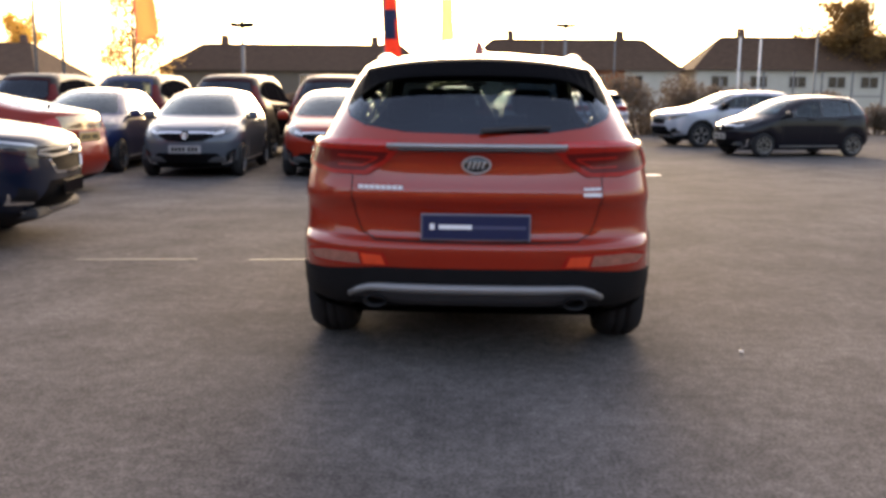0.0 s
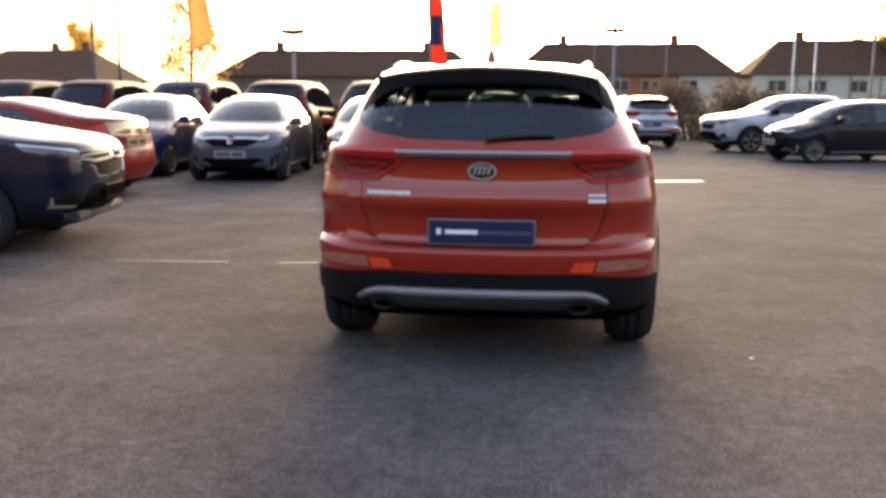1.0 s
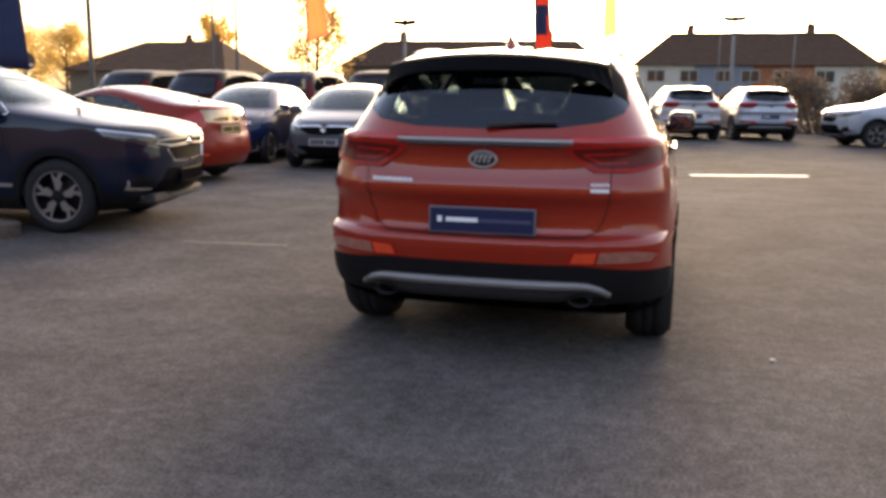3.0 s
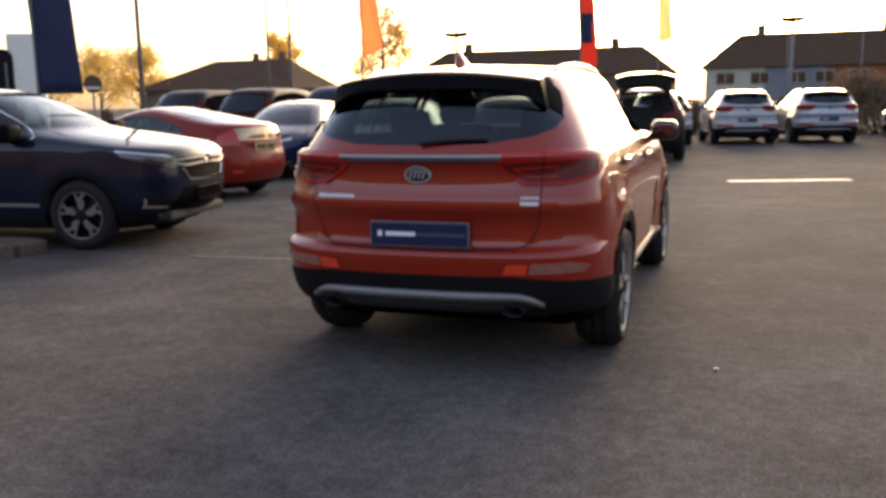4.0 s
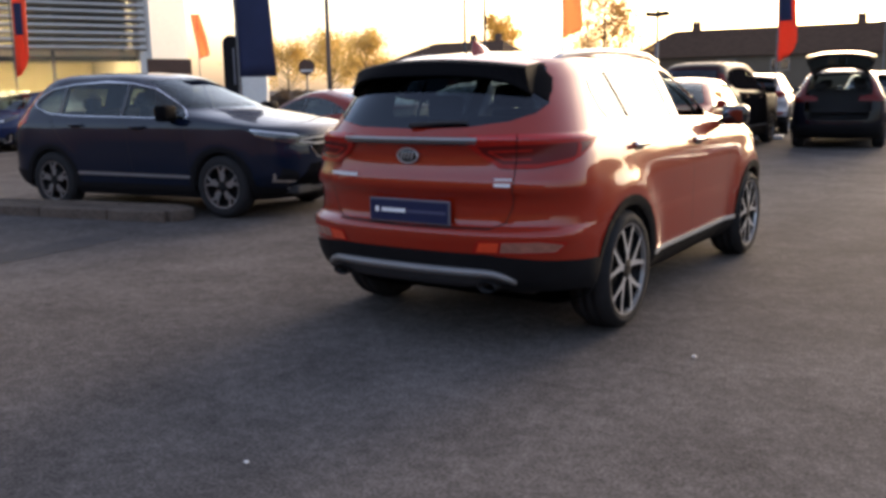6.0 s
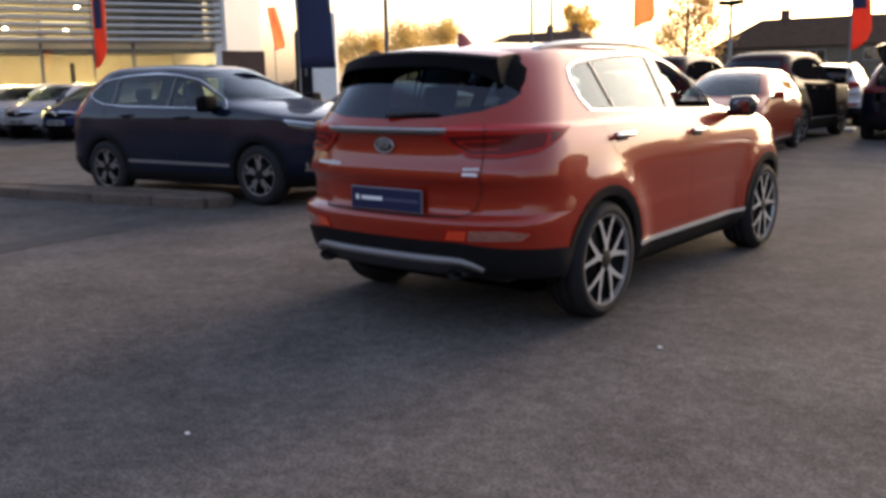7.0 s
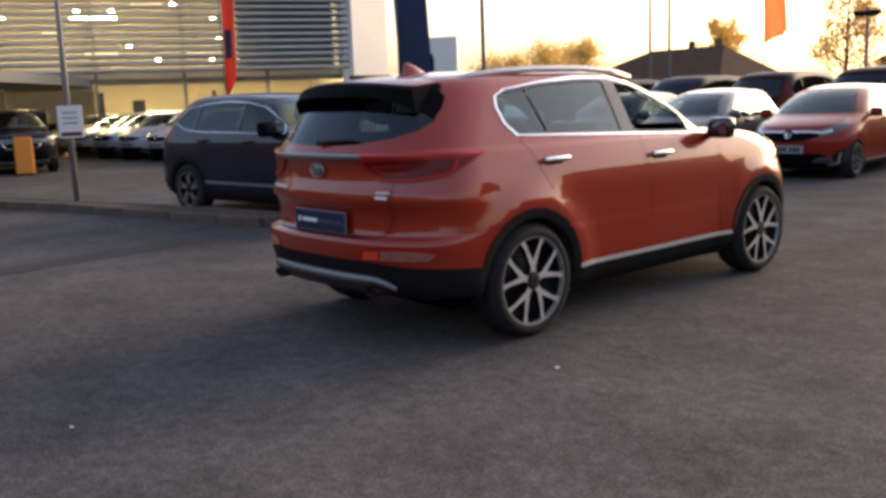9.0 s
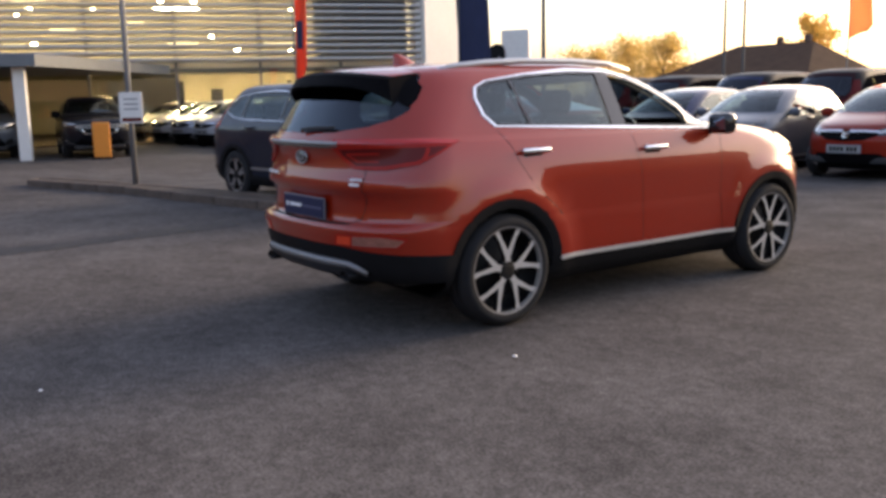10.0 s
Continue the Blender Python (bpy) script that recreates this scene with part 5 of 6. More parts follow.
def slab(name, outline, z0, z1, mat, label, category, bevel=0.0):
    bm = prism(bmesh.new(), outline, z1 - z0, at(0, 0, z0))
    if bevel:
        top = [e for e in bm.edges if all(abs(v.co.z - z1) < 1e-5 for v in e.verts)]
        bmesh.ops.bevel(bm, geom=top, offset=bevel, segments=3, affect='EDGES')
    ob = part(name, bm, mat, None)
    return tagged(ob, label, category, kind="structure")


def mark(outline, label, mat=None):
    bm = prism(bmesh.new(), outline, 0.004, at(0, 0, 0.001))
    return tagged(part("road_marking", bm, mat or ROAD_PAINT, None), label, "road marking", kind="structure")


mark([(1.35, 15.75), (3.35, 16.3), (3.3, 16.55), (1.3, 15.98)], "worn white line on the asphalt")
mark([(-1.95, 7.12), (-1.2, 7.2), (-1.2, 7.26), (-1.95, 7.18)], "faint white line on the asphalt", OLD_PAINT)
mark([(-3.4, 7.0), (-2.4, 7.1), (-2.4, 7.15), (-3.4, 7.05)], "faint white line on the asphalt", OLD_PAINT)

# tar seam across the lane
edge = [(-4.1, 2.4), (-4.25, 2.9), (-4.3, 3.6), (-4.45, 4.4), (-4.5, 5.0), (-4.6, 5.6)]
tar = [(x + 0.05 * noise.noise((x * 3, y * 3, 1)), y) for x, y in edge] + [(x - 0.45 + 0.12 * noise.noise((x * 4, y * 4, 5)), y) for x, y in edge[::-1]]
tagged(part("tar_seam", prism(bmesh.new(), tar, 0.004, at(0, 0, 0.001)), TAR, None), "dark tar repair across the asphalt", "road patch", kind="structure")

# kerbed island: stones along its edge round a paved middle
island = [(-5.12, 6.62), (-5.06, 6.86), (-5.4, 7.0), (-7.0, 6.70), (-8.6, 6.35), (-10.5, 5.82), (-12.4, 5.25), (-12.55, 5.0), (-12.2, 4.85), (-10.9, 5.28), (-9.45, 5.75), (-8.0, 6.02), (-6.9, 6.25), (-5.9, 6.45)]
slab("pavement", [(x * 0.985 - 0.13, y * 0.985 + 0.09) for x, y in island], -0.05, 0.105, CONCRETE, "paved middle of the kerbed traffic island", "pavement")
kerb = thing("kerb", Matrix(), "brown-grey concrete kerb stones round the island", "kerb", kind="structure")
shared = {}
for (x0, y0), (x1, y1) in zip(island, island[1:] + island[:1]):
    run = math.hypot(x1 - x0, y1 - y0)
    cnt = max(1, round(run / 0.92))
    for k in range(cnt):
        l = run / cnt
        key = round(l, 2)
        if key not in shared:
            bmk = box((l - 0.012, 0.15, 0.19), Matrix(), 0.018, 2)
            shared[key] = part("kerb_stone", bmk, CONCRETE, kerb)
            o = shared[key]
        else:
            o = new("kerb_stone", shared[key].data)
            o.parent = kerb
        f2 = (k + 0.5) / cnt
        o.matrix_basis = pose(x0 + (x1 - x0) * f2, y0 + (y1 - y0) * f2, 0.03 + 0.004 * math.sin(7 * k + x0), 0, 0, math.degrees(math.atan2(y1 - y0, x1 - x0)))


def post(name, x, y, h, rad, label, category, mat=STEEL):
    t = thing(name, at(x, y, 0), label, category)
    part("pole", tube(bmesh.new(), [(0, 0, -0.05), (0, 0, h * 0.5), (0, 0, h)], [rad, rad * 0.9, rad * 0.75], 10), mat, t, "", True)
    return t


sp = post("sign_post", -9.84, 6.0, 4.2, 0.05, "steel post with a small white notice", "sign")
part("sign_board", box((0.03, 0.36, 0.50), pose(0.06, 0.0, 1.36, 0, 0, -25), 0.006), SIGN_WHITE, sp)
bm = bmesh.new()
add_box(bm, (0.012, 0.30, 0.06), pose(0.072, -0.004, 1.17, 0, 0, -25))
part("sign_band", bm, LAMP_DARK, sp)
for k in range(3):
    part("sign_line", box((0.012, 0.22, 0.02), pose(0.072, -0.004, 1.50 - 0.08 * k, 0, 0, -25)), PLATE_GREY, sp)


def feather(x, y, z0, h, w, mat, label, lean=0.0, heading=0.0, emblem=None, square=False):
    t = thing("feather_flag", pose(x, y, 0, 0, 0, heading), label, "flag", "flags")
    part("pole", tube(bmesh.new(), [(0, 0, 0), (0, 0, z0 + h)], 0.025, 8), STEEL, t)
    part("base", box((0.5, 0.5, 0.08), at(0, 0, 0.04), 0.02), SIGN_WHITE, t)
    verts, faces = [], []
    n, k = 18, 8
    for i in range(n + 1):
        z = i / n
        for j in range(k + 1):
            u = j / k
            ww = w * (1 - 0.2 * z) * (1.0 if square else min(1.0, 0.45 + 6.0 * z))
            verts.append((0.02 + ww * u + lean * z, 0.06 * math.sin(5 * u + 6 * z) * (0.3 + u), z0 + h * z + 0.25 * w * u * (1 if i == 0 and not square else 0)))
    for i in range(n):
        for j in range(k):
            a = i * (k + 1) + j
            faces.append((a, a + 1, a + k + 2, a + k + 1))
    o = data_part("cloth", verts, faces, mat, t, "", True)
    md = o.modifiers.new("thickness", 'SOLIDIFY')
    md.thickness = 0.004
    if emblem:
        for off in (-0.012, 0.012):
            pick = [fc for fc in faces if emblem[0] < sum(verts[q][2] for q in fc) / 4 - z0 < emblem[1] and 0.15 * w < sum(verts[q][0] for q in fc) / 4 - lean * (sum(verts[q][2] for q in fc) / 4 - z0) / h < 0.8 * w]
            used = sorted({q for fc in pick for q in fc})
            slot = {q: n2 for n2, q in enumerate(used)}
            data_part("emblem", [(verts[q][0], verts[q][1] + off, verts[q][2]) for q in used], [[slot[q] for q in fc] for fc in pick], FLAG_BLUE, t, "", True)
    return t


feather(-11.58, 14.05, 1.72, 5.1, 0.86, FLAG_BLUE, "tall navy feather flag on a white base", -0.25, 25, None, True)
feather(-2.6, 23.6, 1.9, 4.5, 0.47, FLAG_RED, "orange-red feather flag with a dark emblem", -0.2, 10, (1.1, 1.8))
feather(-12.3, 31.5, 3.15, 4.0, 0.8, FLAG_ORANGE, "orange feather flag on a thin pole", -0.2, 20)
feather(-20.3, 14.25, 1.9, 5.0, 0.38, FLAG_RED, "orange feather flag with a dark emblem by the showroom", 0.1, 40, (1.2, 1.9))
feather(-28.5, 28.0, 2.85, 1.95, 0.55, FLAG_ORANGE, "orange feather flag on a thin pole", -0.3, 30)
feather(-1.62, 34.7, 3.45, 1.7, 0.52, FLAG_YELLOW, "pale yellow flag on a thin pole", 0, 10)


def lamp_post(x, y, h, label="twin-headed car park lamp post"):
    t = post("lamp_post", x, y, h, 0.07, label, "lamp post")
    bm = bmesh.new()
    for sd in (-1, 1):
        add_box(bm, (0.40, 0.34, 0.17), pose(sd * 0.20, 0, h + 0.02, 0, -6 * sd, 0), 0.04)
    part("lamp_head", bm, PLASTIC, t)
    part("finial", box((0.10, 0.10, 0.22), at(0, 0, h + 0.1), 0.02), STEEL, t)
    return t


lamp_post(-8.2, 30.45, 3.75)
lamp_post(3.0, 33.2, 4.0)
for x, y, h in ((-10.1, 15.3, 9), (-13.0, 25.6, 9), (-12.0, 25.2, 8.5)):
    post("flag_pole", x, y, h, 0.05, "thin grey steel pole", "pole")

for x, y, h in ((10.1, 36.0, 3.85), (10.9, 36.0, 3.85), (12.0, 33.0, 3.9), (6.5, 45.0, 5.5), (3.9, 60.0, 7.0)):
    post("flag_pole", x, y, h, 0.04, "thin pale pole by the boundary fence", "pole", SIGN_WHITE if h < 3.88 else STEEL)
fence = thing("fence", at(0, 0, 0), "dark metal fence posts with two rails along the boundary", "fence")
for x, h in ((10.4, 2.3), (11.27, 2.6), (12.2, 2.62), (13.48, 2.68), (14.7, 2.65), (16.0, 2.65), (17.3, 2.65)):
    part("fence_post", tube(bmesh.new(), [(x, 39.6, -0.05), (x, 39.6, h)], 0.05, 8), STEEL, fence)
for z in (0.5, 1.6):
    part("fence_rail", box((6.9, 0.04, 0.05), at(13.85, 39.6, z)), STEEL, fence)

# showroom: face runs from (-29.3, 6) to (-23.6, 21.3)
show = Matrix.Translation((-23.6, 21.3, 0)) @ Matrix.Rotation(math.atan2(-0.93, -0.36), 4, 'Z')      # local x along the face, y inwards
building = thing("showroom_building", show, "two-storey showroom with metal louvres over lit glazing", "building")
W = 30.0
part("floor_slab", box((W, 14, 0.06), at(W / 2, -7, 0.03)), CONCRETE, building)
part("back_wall", box((W, 0.2, 8.5), at(W / 2, -14, 4.25)), ROOM, building)
part("side_wall", box((0.25, 14, 8.5), at(0.125, -7.0, 4.25)), PANEL, building)
part("side_wall", box((0.25, 14, 8.5), at(W - 0.125, -7.0, 4.25)), PANEL, building)
part("roof", box((W + 0.4, 14.6, 0.3), at(W / 2, -7, 8.65)), PANEL, building)
part("upper_floor", box((W - 0.6, 13.4, 0.3), at(W / 2, -7.1, 2.85)), ROOM, building)
part("corner_panel", box((2.1, 0.3, 6.0), at(0, 0.05, 0) @ Matrix.Rotation(radians(34), 4, "Z") @ at(-1.05, 0, 5.6), 0.02), PANEL, building, "white cladding panel")
part("corner_base", box((1.6, 0.5, 2.6), at(-0.75, -0.2, 1.3)), DARK_BRICK, building)
for i in range(10):
    part("window_pane", box((2.9, 0.02, 2.6), at(1.6 + 3 * i, -0.35, 1.35)), SHOP_GLASS, building)
    part("mullion", box((0.09, 0.14, 8.2), at(0.1 + 3 * i, -0.35, 4.1)), STEEL, building)
    part("upper_pane", box((2.9, 0.02, 5.3), at(1.6 + 3 * i, -0.35, 5.7)), SHOP_GLASS, building)
lou = box((W - 0.1, 0.22, 0.10), pose(W / 2, 0, 0, 25, 0, 0), 0.01)
first = part("louvre", lou, LOUVRE, building)
first.location = (0, 0.05, 2.95)
for k in range(1, 24):
    o = new("louvre", first.data)
    o.parent = building
    o.location = (0, 0.05, 2.95 + 0.24 * k)
for k in range(12):
    # unseen strips, added behind the window head to brighten the ground floor
    if k < 5:
        part("ceiling_light", box((1.4, 0.14, 0.03), at(1.8 + 2.5 * k, -2.4, 2.675)), LOW_LAMP, building)
    part("ceiling_light", box((1.6, 0.4, 0.05), at(1.5 + 2.5 * k, -2.5 - (k % 3) * 2.0, 6.2 - (k % 2) * 1.2)), WARM, building)
part("partition_wall", box((9.0, 0.15, 2.6), at(4.8, -6.5, 1.36)), ROOM, building)
part("window_head", box((W - 0.4, 0.16, 0.42), at(W / 2, -0.56, 2.74)), STEEL, building)
rnd = random.Random(5)
for k in range(70):
    m4 = at(rnd.uniform(0.6, 22), rnd.uniform(-9, -0.9), rnd.choice((3.6, 4.3, 5.3, 6.4)) + rnd.uniform(-0.1, 0.06))
    part("spot_lamp", box((0.17, 0.17, 0.08), m4, 0.02), WARM, building)
# dark sheet added in place of the unlit room behind these louvres
part("dark_partition", box((3.6, 0.12, 5.3), at(2.2, -0.95, 5.7)), DARK_ROOM, building)
# glowing boxes stand for stretches of lit ceiling between the louvres, not lamps
for k in range(46):
    m4 = at(rnd.uniform(4.6, 23), rnd.uniform(-5.0, -1.0), 3.15 + 0.24 * rnd.randrange(0, 20))
    part("ceiling_light", box((rnd.uniform(0.4, 1.5), 0.10, 0.12), m4), CEILING_GLOW, building)
for x, y, w, h in ((2.6, -1.6, 0.5, 1.9), (4.9, -2.2, 0.16, 2.2), (6.3, -1.4, 0.7, 1.1), (7.7, -2.0, 0.45, 1.9), (9.0, -1.5, 0.2, 2.2), (11.2, -1.8, 0.6, 1.7)):
    st = thing("display_stand", show @ at(x, y, 0.06), "dark display stand behind the showroom glass", "display stand", "display stands")
    part("panel", box((w, 0.06, h - 0.05), at(0, 0, 0.05 + (h - 0.05) / 2), 0.02), DARK_ROOM, st)
    part("base", box((w + 0.15, 0.4, 0.05), at(0, 0, 0.025), 0.01), PLASTIC, st)
canopy = thing("entrance_canopy", show, "flat grey entrance canopy on white pillars", "canopy")
part("roof", prism(bmesh.new(), [(9.3, 0.2), (12.3, 8.7), (25, 8.7), (25, 0.2)], 0.32, at(0, 0, 2.45)), CANOPY, canopy)
for x, y in ((12.8, 8.2), (19.5, 8.2)):
    part("pillar", box((0.30, 0.30, 2.45), at(x, y, 1.225), 0.02), PANEL, canopy)
b = thing("bollard_sign", pose(-19.6, 8.1, 0, 0, 0, 60), "orange plastic pavement sign", "sign")
part("panel", box((0.45, 0.06, 0.95), at(0, 0, 0.5), 0.03), BOLLARD, b)
part("foot", box((0.5, 0.35, 0.05), at(0, 0, 0.025), 0.015), PLASTIC, b)
tot = thing("totem_sign", pose(-21.0, 23.8, 0, 0, 0, 30), "white totem sign with a plain emblem", "sign")
part("slab", box((1.1, 0.3, 3.9), at(0, 0, 1.95), 0.05), SIGN_WHITE, tot)
arch = [(-0.3, 0.0), (0.3, 0.0)] + [(0.3 * math.cos(k * math.pi / 10), 3.1 + 0.3 * math.sin(k * math.pi / 10)) for k in range(11)]
dark = thing("pavement_sign", pose(-21.5, 23.3, 0, 0, 0, 43), "dark round-topped sign beside the white totem", "sign")
part("panel", prism(bmesh.new(), arch, 0.08, Matrix.Rotation(math.pi / 2, 4, 'X')), PLASTIC, dark)
ball = thing("round_sign", pose(-19.0, 24.5, 0, 0, 0, 41), "weathered brown-red round sign on a grey post", "sign")
part("post", tube(bmesh.new(), [(0, 0.04, -0.05), (0, 0.04, 2.2)], 0.035, 8), STEEL, ball)
part("disc", prism(bmesh.new(), [(0.29 * math.cos(k * math.tau / 28), 2.22 + 0.29 * math.sin(k * math.tau / 28)) for k in range(28)], 0.03, Matrix.Rotation(math.pi / 2, 4, 'X')), DARK_BRICK, ball)
part("white_band", box((0.44, 0.012, 0.07), at(0, -0.038, 2.10)), SIGN_WHITE, ball)
part("stripe", box((0.06, 0.02, 1.3), at(0.08, -0.095, 2.3)), PLATE_GREY, dark)


def house(name, x0, x1, y, eave, ridge, walls, label, hip=4.0, depth=9.0, chimneys=(), windows=(), stack=1.0, hip_end=None):
    t = thing(name, at(0, y, 0), label, "house", "houses")
    n = len(walls)
    for i, mt in enumerate(walls):
        a, b = x0 + 0.5 + (x1 - x0 - 1) * i / n, x0 + 0.5 + (x1 - x0 - 1) * (i + 1) / n
        part("wall", box((b - a, depth - 1, eave), at((a + b) / 2, depth / 2, eave / 2)), mt, t)
    verts = [(x0, 0, eave - 0.1), (x1, 0, eave - 0.1), (x1, depth, eave - 0.1), (x0, depth, eave - 0.1), (x0 + hip, depth / 2, ridge), (x1 - (hip_end or hip), depth / 2, ridge)]
    data_part("roof", verts, [(0, 1, 5, 4), (1, 2, 5), (2, 3, 4, 5), (3, 0, 4), (3, 2, 1, 0)], TILE, t)
    for cx in chimneys:
        c = part("chimney", box((0.8 * stack, 0.6 * stack, 1.5 * stack), at(cx, depth / 2, ridge + 0.05), 0.03), DARK_BRICK, t)
        for d in (-0.2 * stack, 0.2 * stack):
            part("chimney_pot", tube(bmesh.new(), [(cx + d, depth / 2, ridge + 0.7 * stack), (cx + d, depth / 2, ridge + 1.0 * stack)], 0.11 * stack, 8), DARK_BRICK, c)
    for wx, wz in windows:
        w = part("window", box((1.7, 0.12, 1.15), at(wx, 0.48, wz)), WINDOW_PAINT, t)
        for d in (-0.41, 0.41):
            part("pane", box((0.72, 0.04, 0.98), at(wx + d, 0.41, wz)), GLOSS_BLACK, w)
    return t


S = 1.24
house("house", -26.3 * S, -3.9 * S, 88, 4.0, 6.75, [TAN, TAN, TAN], "long terraced house with a dark hipped roof", 3.6, 9, (-21.5 * S, -9.0 * S), [(-18 * S, 3.0), (-14 * S, 3.0), (-10 * S, 3.0)])
house("house", -2.2 * S, 16.0 * S, 89, 4.3, 7.5, [RENDER_WHITE, RENDER_BLUE, BRICK, RENDER_WHITE], "terraced house with white, grey and brick walls", 3.6, 9, (2.2 * S, 11.2 * S), [(x * S, 3.2) for x in (-0.3, 2.2, 4.8, 6.7, 9.0, 12.0)])
house("house", 16.3 * S, 40 * S, 88, 4.4, 7.75, [RENDER_WHITE, RENDER_WHITE, RENDER_WHITE], "white terraced house with a dark hipped roof", 3.6, 9, (20.8 * S, 30 * S), [(x * S, 3.2) for x in (18.5, 21.5, 24.5, 27.5, 30)])
house("house", -37.2, -25.4, 50, 2.6, 4.5, [TAN], "low bungalow with a dark hipped roof", 4.0, 8, (-30.0, -28.0), (), 0.5, 2.2)


def tree(x, y, h, spread, label, seed, leaves=900, leaf=0.16, trunk_h=0.3, mat=LEAF, z0=0.0):
    rnd = random.Random(seed)
    t = thing("tree", at(x, y, z0), label, "tree", "trees")
    bm = bmesh.new()
    tips = []
    tube(bm, [(0, 0, -0.1), (0.03 * h * 0.1, 0, h * 0.4), (0, 0.02 * h, h * 0.75), (0, 0, h * 0.97)], [h * 0.022, h * 0.017, h * 0.009, h * 0.002], 7)
    for i in range(26):
        z = h * (trunk_h + (0.95 - trunk_h) * i / 26)
        a = rnd.random() * math.tau
        l = spread * (1.0 - 0.75 * ((z / h - trunk_h) / (1 - trunk_h)) ** 1.5) * rnd.uniform(0.6, 1.1)
        p0 = Vector((0, 0, z))
        p1 = p0 + Vector((math.cos(a) * l * 0.5, math.sin(a) * l * 0.5, l * 0.35))
        p2 = p0 + Vector((math.cos(a) * l, math.sin(a) * l, l * rnd.uniform(0.5, 0.95)))
        tube(bm, [p0, p1, p2], [h * 0.007, h * 0.005, h * 0.0015], 5)
        tips += [p1, p2, (p1 + p2) / 2]
        for _ in range(4):
            q = p1 + (p2 - p1) * rnd.random()
            e = q + Vector((rnd.gauss(0, 1), rnd.gauss(0, 1), rnd.uniform(0.2, 1.2))) * l * 0.22
            tube(bm, [q, e], [h * 0.003, h * 0.001], 4)
            tips += [e, (q + e) / 2]
    part("trunk", bm, BARK, t)
    verts, faces = [], []
    for i in range(leaves):
        c = rnd.choice(tips) + Vector((rnd.gauss(0, 1), rnd.gauss(0, 1), rnd.gauss(0, 1))) * spread * 0.12
        u = Vector((rnd.gauss(0, 1), rnd.gauss(0, 1), rnd.gauss(0, 1))).normalized()
        v = u.orthogonal().normalized()
        s1 = leaf * rnd.uniform(0.5, 1.3)
        b = len(verts)
        verts += [c - u * s1, c + v * s1 * 0.5, c + u * s1, c - v * s1 * 0.5]
        faces.append((b, b + 1, b + 2, b + 3))
    data_part("crown", verts, faces, mat, t)
    return t


tree(-31.5, 80, 10.0, 4.2, "slender tree with dry brown leaves", 1, 5200, 0.15, 0.15, BROWN_LEAF)
tree(-38.0, 52, 5.2, 2.4, "tree with a pale golden crown", 2, 5200, 0.10, 0.2, GOLD_LEAF)
tree(-31.5, 60, 6.4, 2.0, "tree with dry golden leaves behind the bungalow", 3, 4200, 0.12)
tree(-43.0, 54, 5.0, 3.0, "tree with a pale golden crown", 4, 5200, 0.10, 0.2, GOLD_LEAF)
tree(-47.5, 54, 4.6, 3.0, "tree with a pale golden crown", 5, 5200, 0.10, 0.2, GOLD_LEAF)
tree(36.0, 92, 10.5, 4.5, "dense dark tree behind the houses", 6, 12000, 0.2, 0.3, DARK_LEAF)
tree(42.0, 90, 9.5, 4.5, "dense dark tree behind the houses", 7, 12000, 0.2, 0.3, DARK_LEAF)


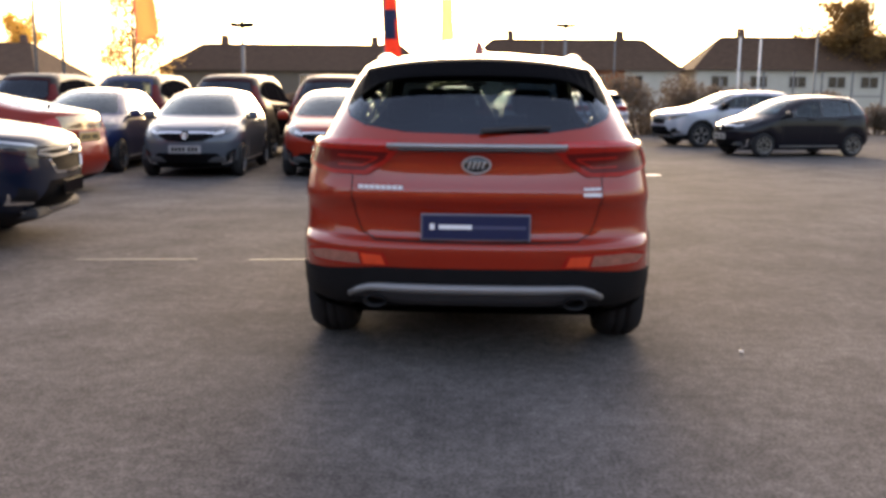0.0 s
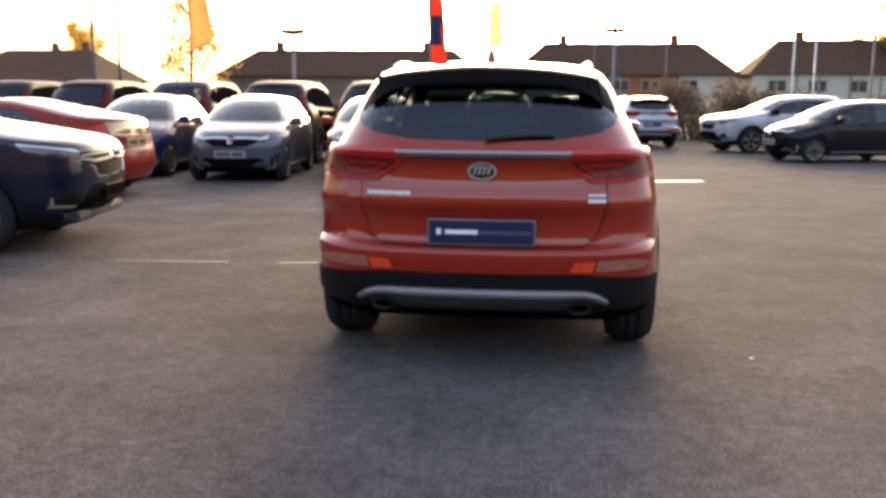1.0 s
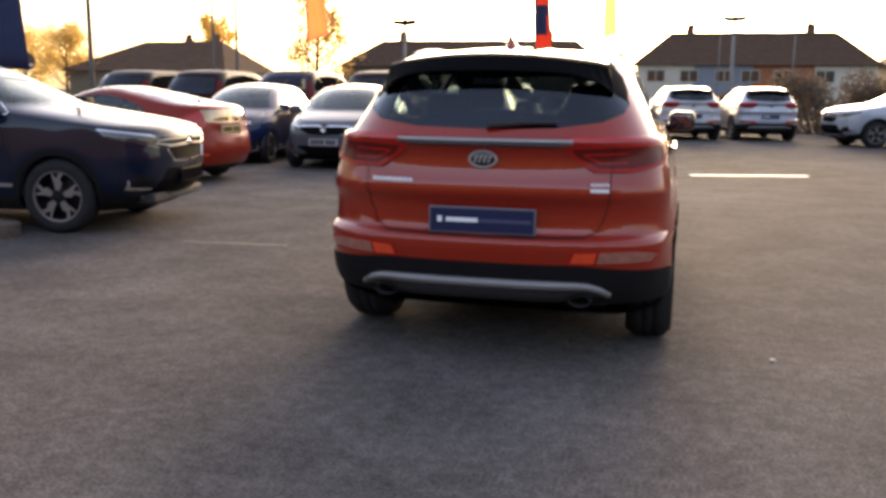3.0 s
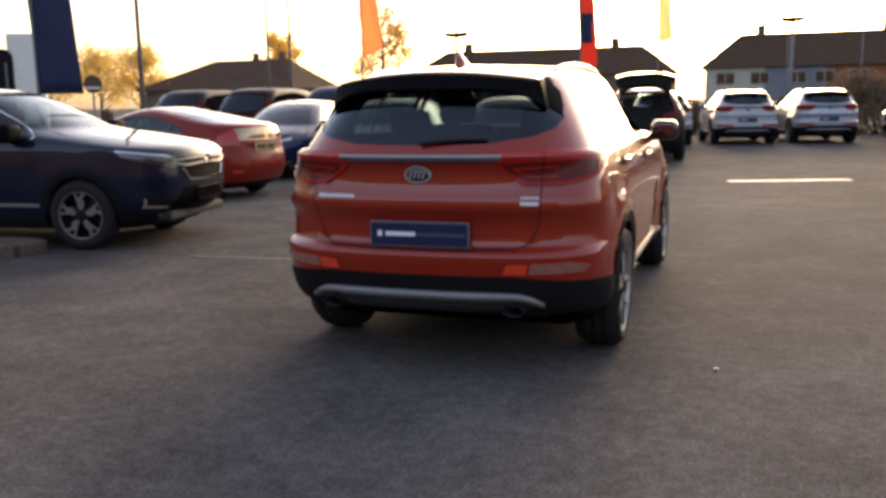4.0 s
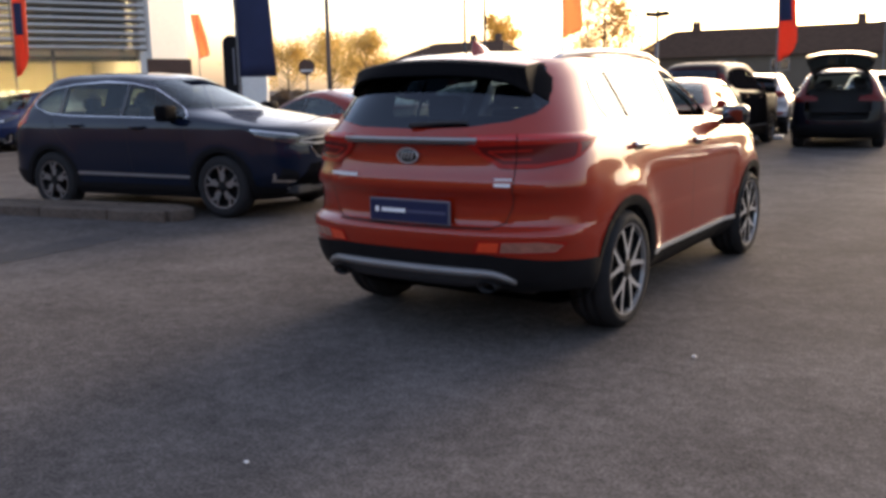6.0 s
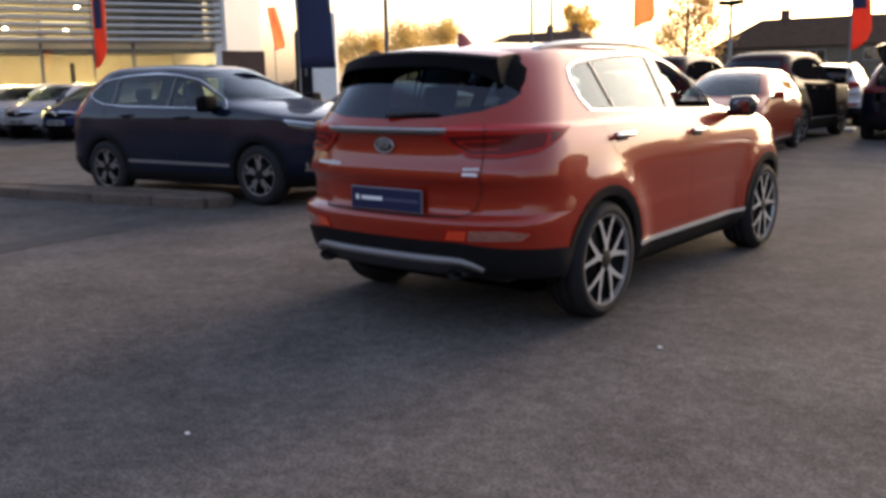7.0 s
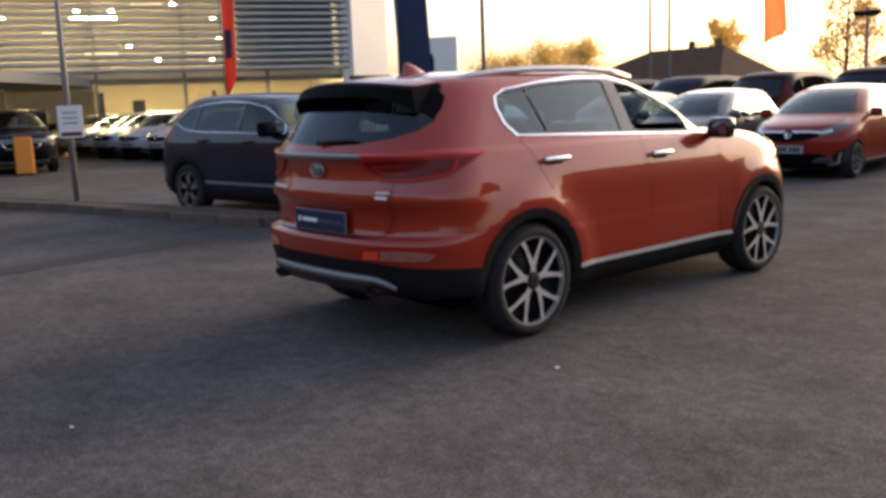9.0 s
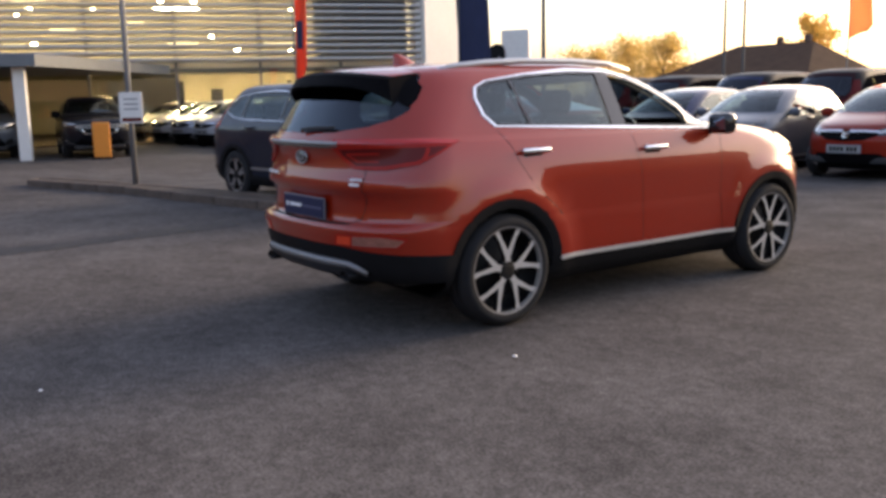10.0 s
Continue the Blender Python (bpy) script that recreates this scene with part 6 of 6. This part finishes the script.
def bush(x, y, w, h, label, seed, count=6000, leaf=0.07):
    rnd = random.Random(seed)
    verts, faces = [], []
    lumps = [(rnd.uniform(-w / 2, w / 2), rnd.uniform(-0.6, 0.6), rnd.uniform(0.1, 0.75) * h, rnd.uniform(0.35, 0.6) * h * 0.6) for _ in range(16)]
    for _ in range(count):
        a, b, c, rr = rnd.choice(lumps)
        d = Vector((rnd.gauss(0, 1), rnd.gauss(0, 1), rnd.gauss(0, 1))).normalized() * rr * rnd.uniform(0.5, 1.05)
        p = Vector((a, b, c)) + d
        p.z = max(p.z, 0.03)
        u = Vector((rnd.gauss(0, 1), rnd.gauss(0, 1), rnd.gauss(0, 1))).normalized()
        v = u.orthogonal()
        k = len(verts)
        s1 = leaf * rnd.uniform(0.6, 1.3)
        verts += [p - u * s1, p + v * s1 * 0.5, p + u * s1, p - v * s1 * 0.5]
        faces.append((k, k + 1, k + 2, k + 3))
    t = thing("bush", at(x, y, 0), label, "bush", "bushes")
    part("foliage", data_mesh(verts, faces), HEDGE, t)
    bm = bmesh.new()
    for a, b, c, rr in lumps:
        tube(bm, [(a * 0.3, b * 0.3, -0.05), (a, b, c)], [0.04, 0.012], 5)
    part("stems", bm, BARK, t)
    return t


def data_mesh(verts, faces):
    bm = bmesh.new()
    vs = [bm.verts.new(v) for v in verts]
    for fc in faces:
        bm.faces.new([vs[i] for i in fc])
    return bm


for i, (x, y, w, h) in enumerate(((6.5, 36, 3.5, 2.4), (9.5, 37, 3.5, 2.0), (12.5, 37, 4.0, 1.8), (16.5, 38, 4.0, 1.6), (21, 39, 4.0, 1.6), (-6, 37, 5, 1.6), (-12, 38, 5, 1.6), (0.5, 37, 5, 1.4), (-39.5, 47, 5, 1.7), (-44.5, 48, 5, 1.5), (-50, 49, 5.5, 1.8))):
    bush(x, y, w, h, "scrubby brown bush at the edge of the car park", 20 + i)


# unseen plain walls, added behind and beside the camera to darken paint reflections
for x, y, l, w, h in ((26, 38, 0.4, 24, 6.5), (-14, -17, 80, 0.4, 6.0)):
    wl = tagged(part("wall_outer", box((l, w, h), at(x, y, h / 2)), DARK_BRICK, None), "plain brick boundary wall of the car park", "wall", kind="structure")


# scraps of litter on the asphalt
for x, y, a, w in ((1.481, 4.589, 20, 0.034), (0.423, 2.395, 60, 0.027)):
    lt = thing("litter", pose(x, y, 0.004, 0, 0, a), "small crumpled white scrap on the asphalt", "litter")
    bm = bmesh.new()
    bmesh.ops.create_icosphere(bm, subdivisions=2, radius=w * 0.4)
    for v in bm.verts:
        v.co *= 1 + 0.35 * noise.noise(v.co * 90)
        v.co.z = v.co.z * 0.45 + w * 0.2
    part("scrap", bm, SIGN_WHITE, lt)
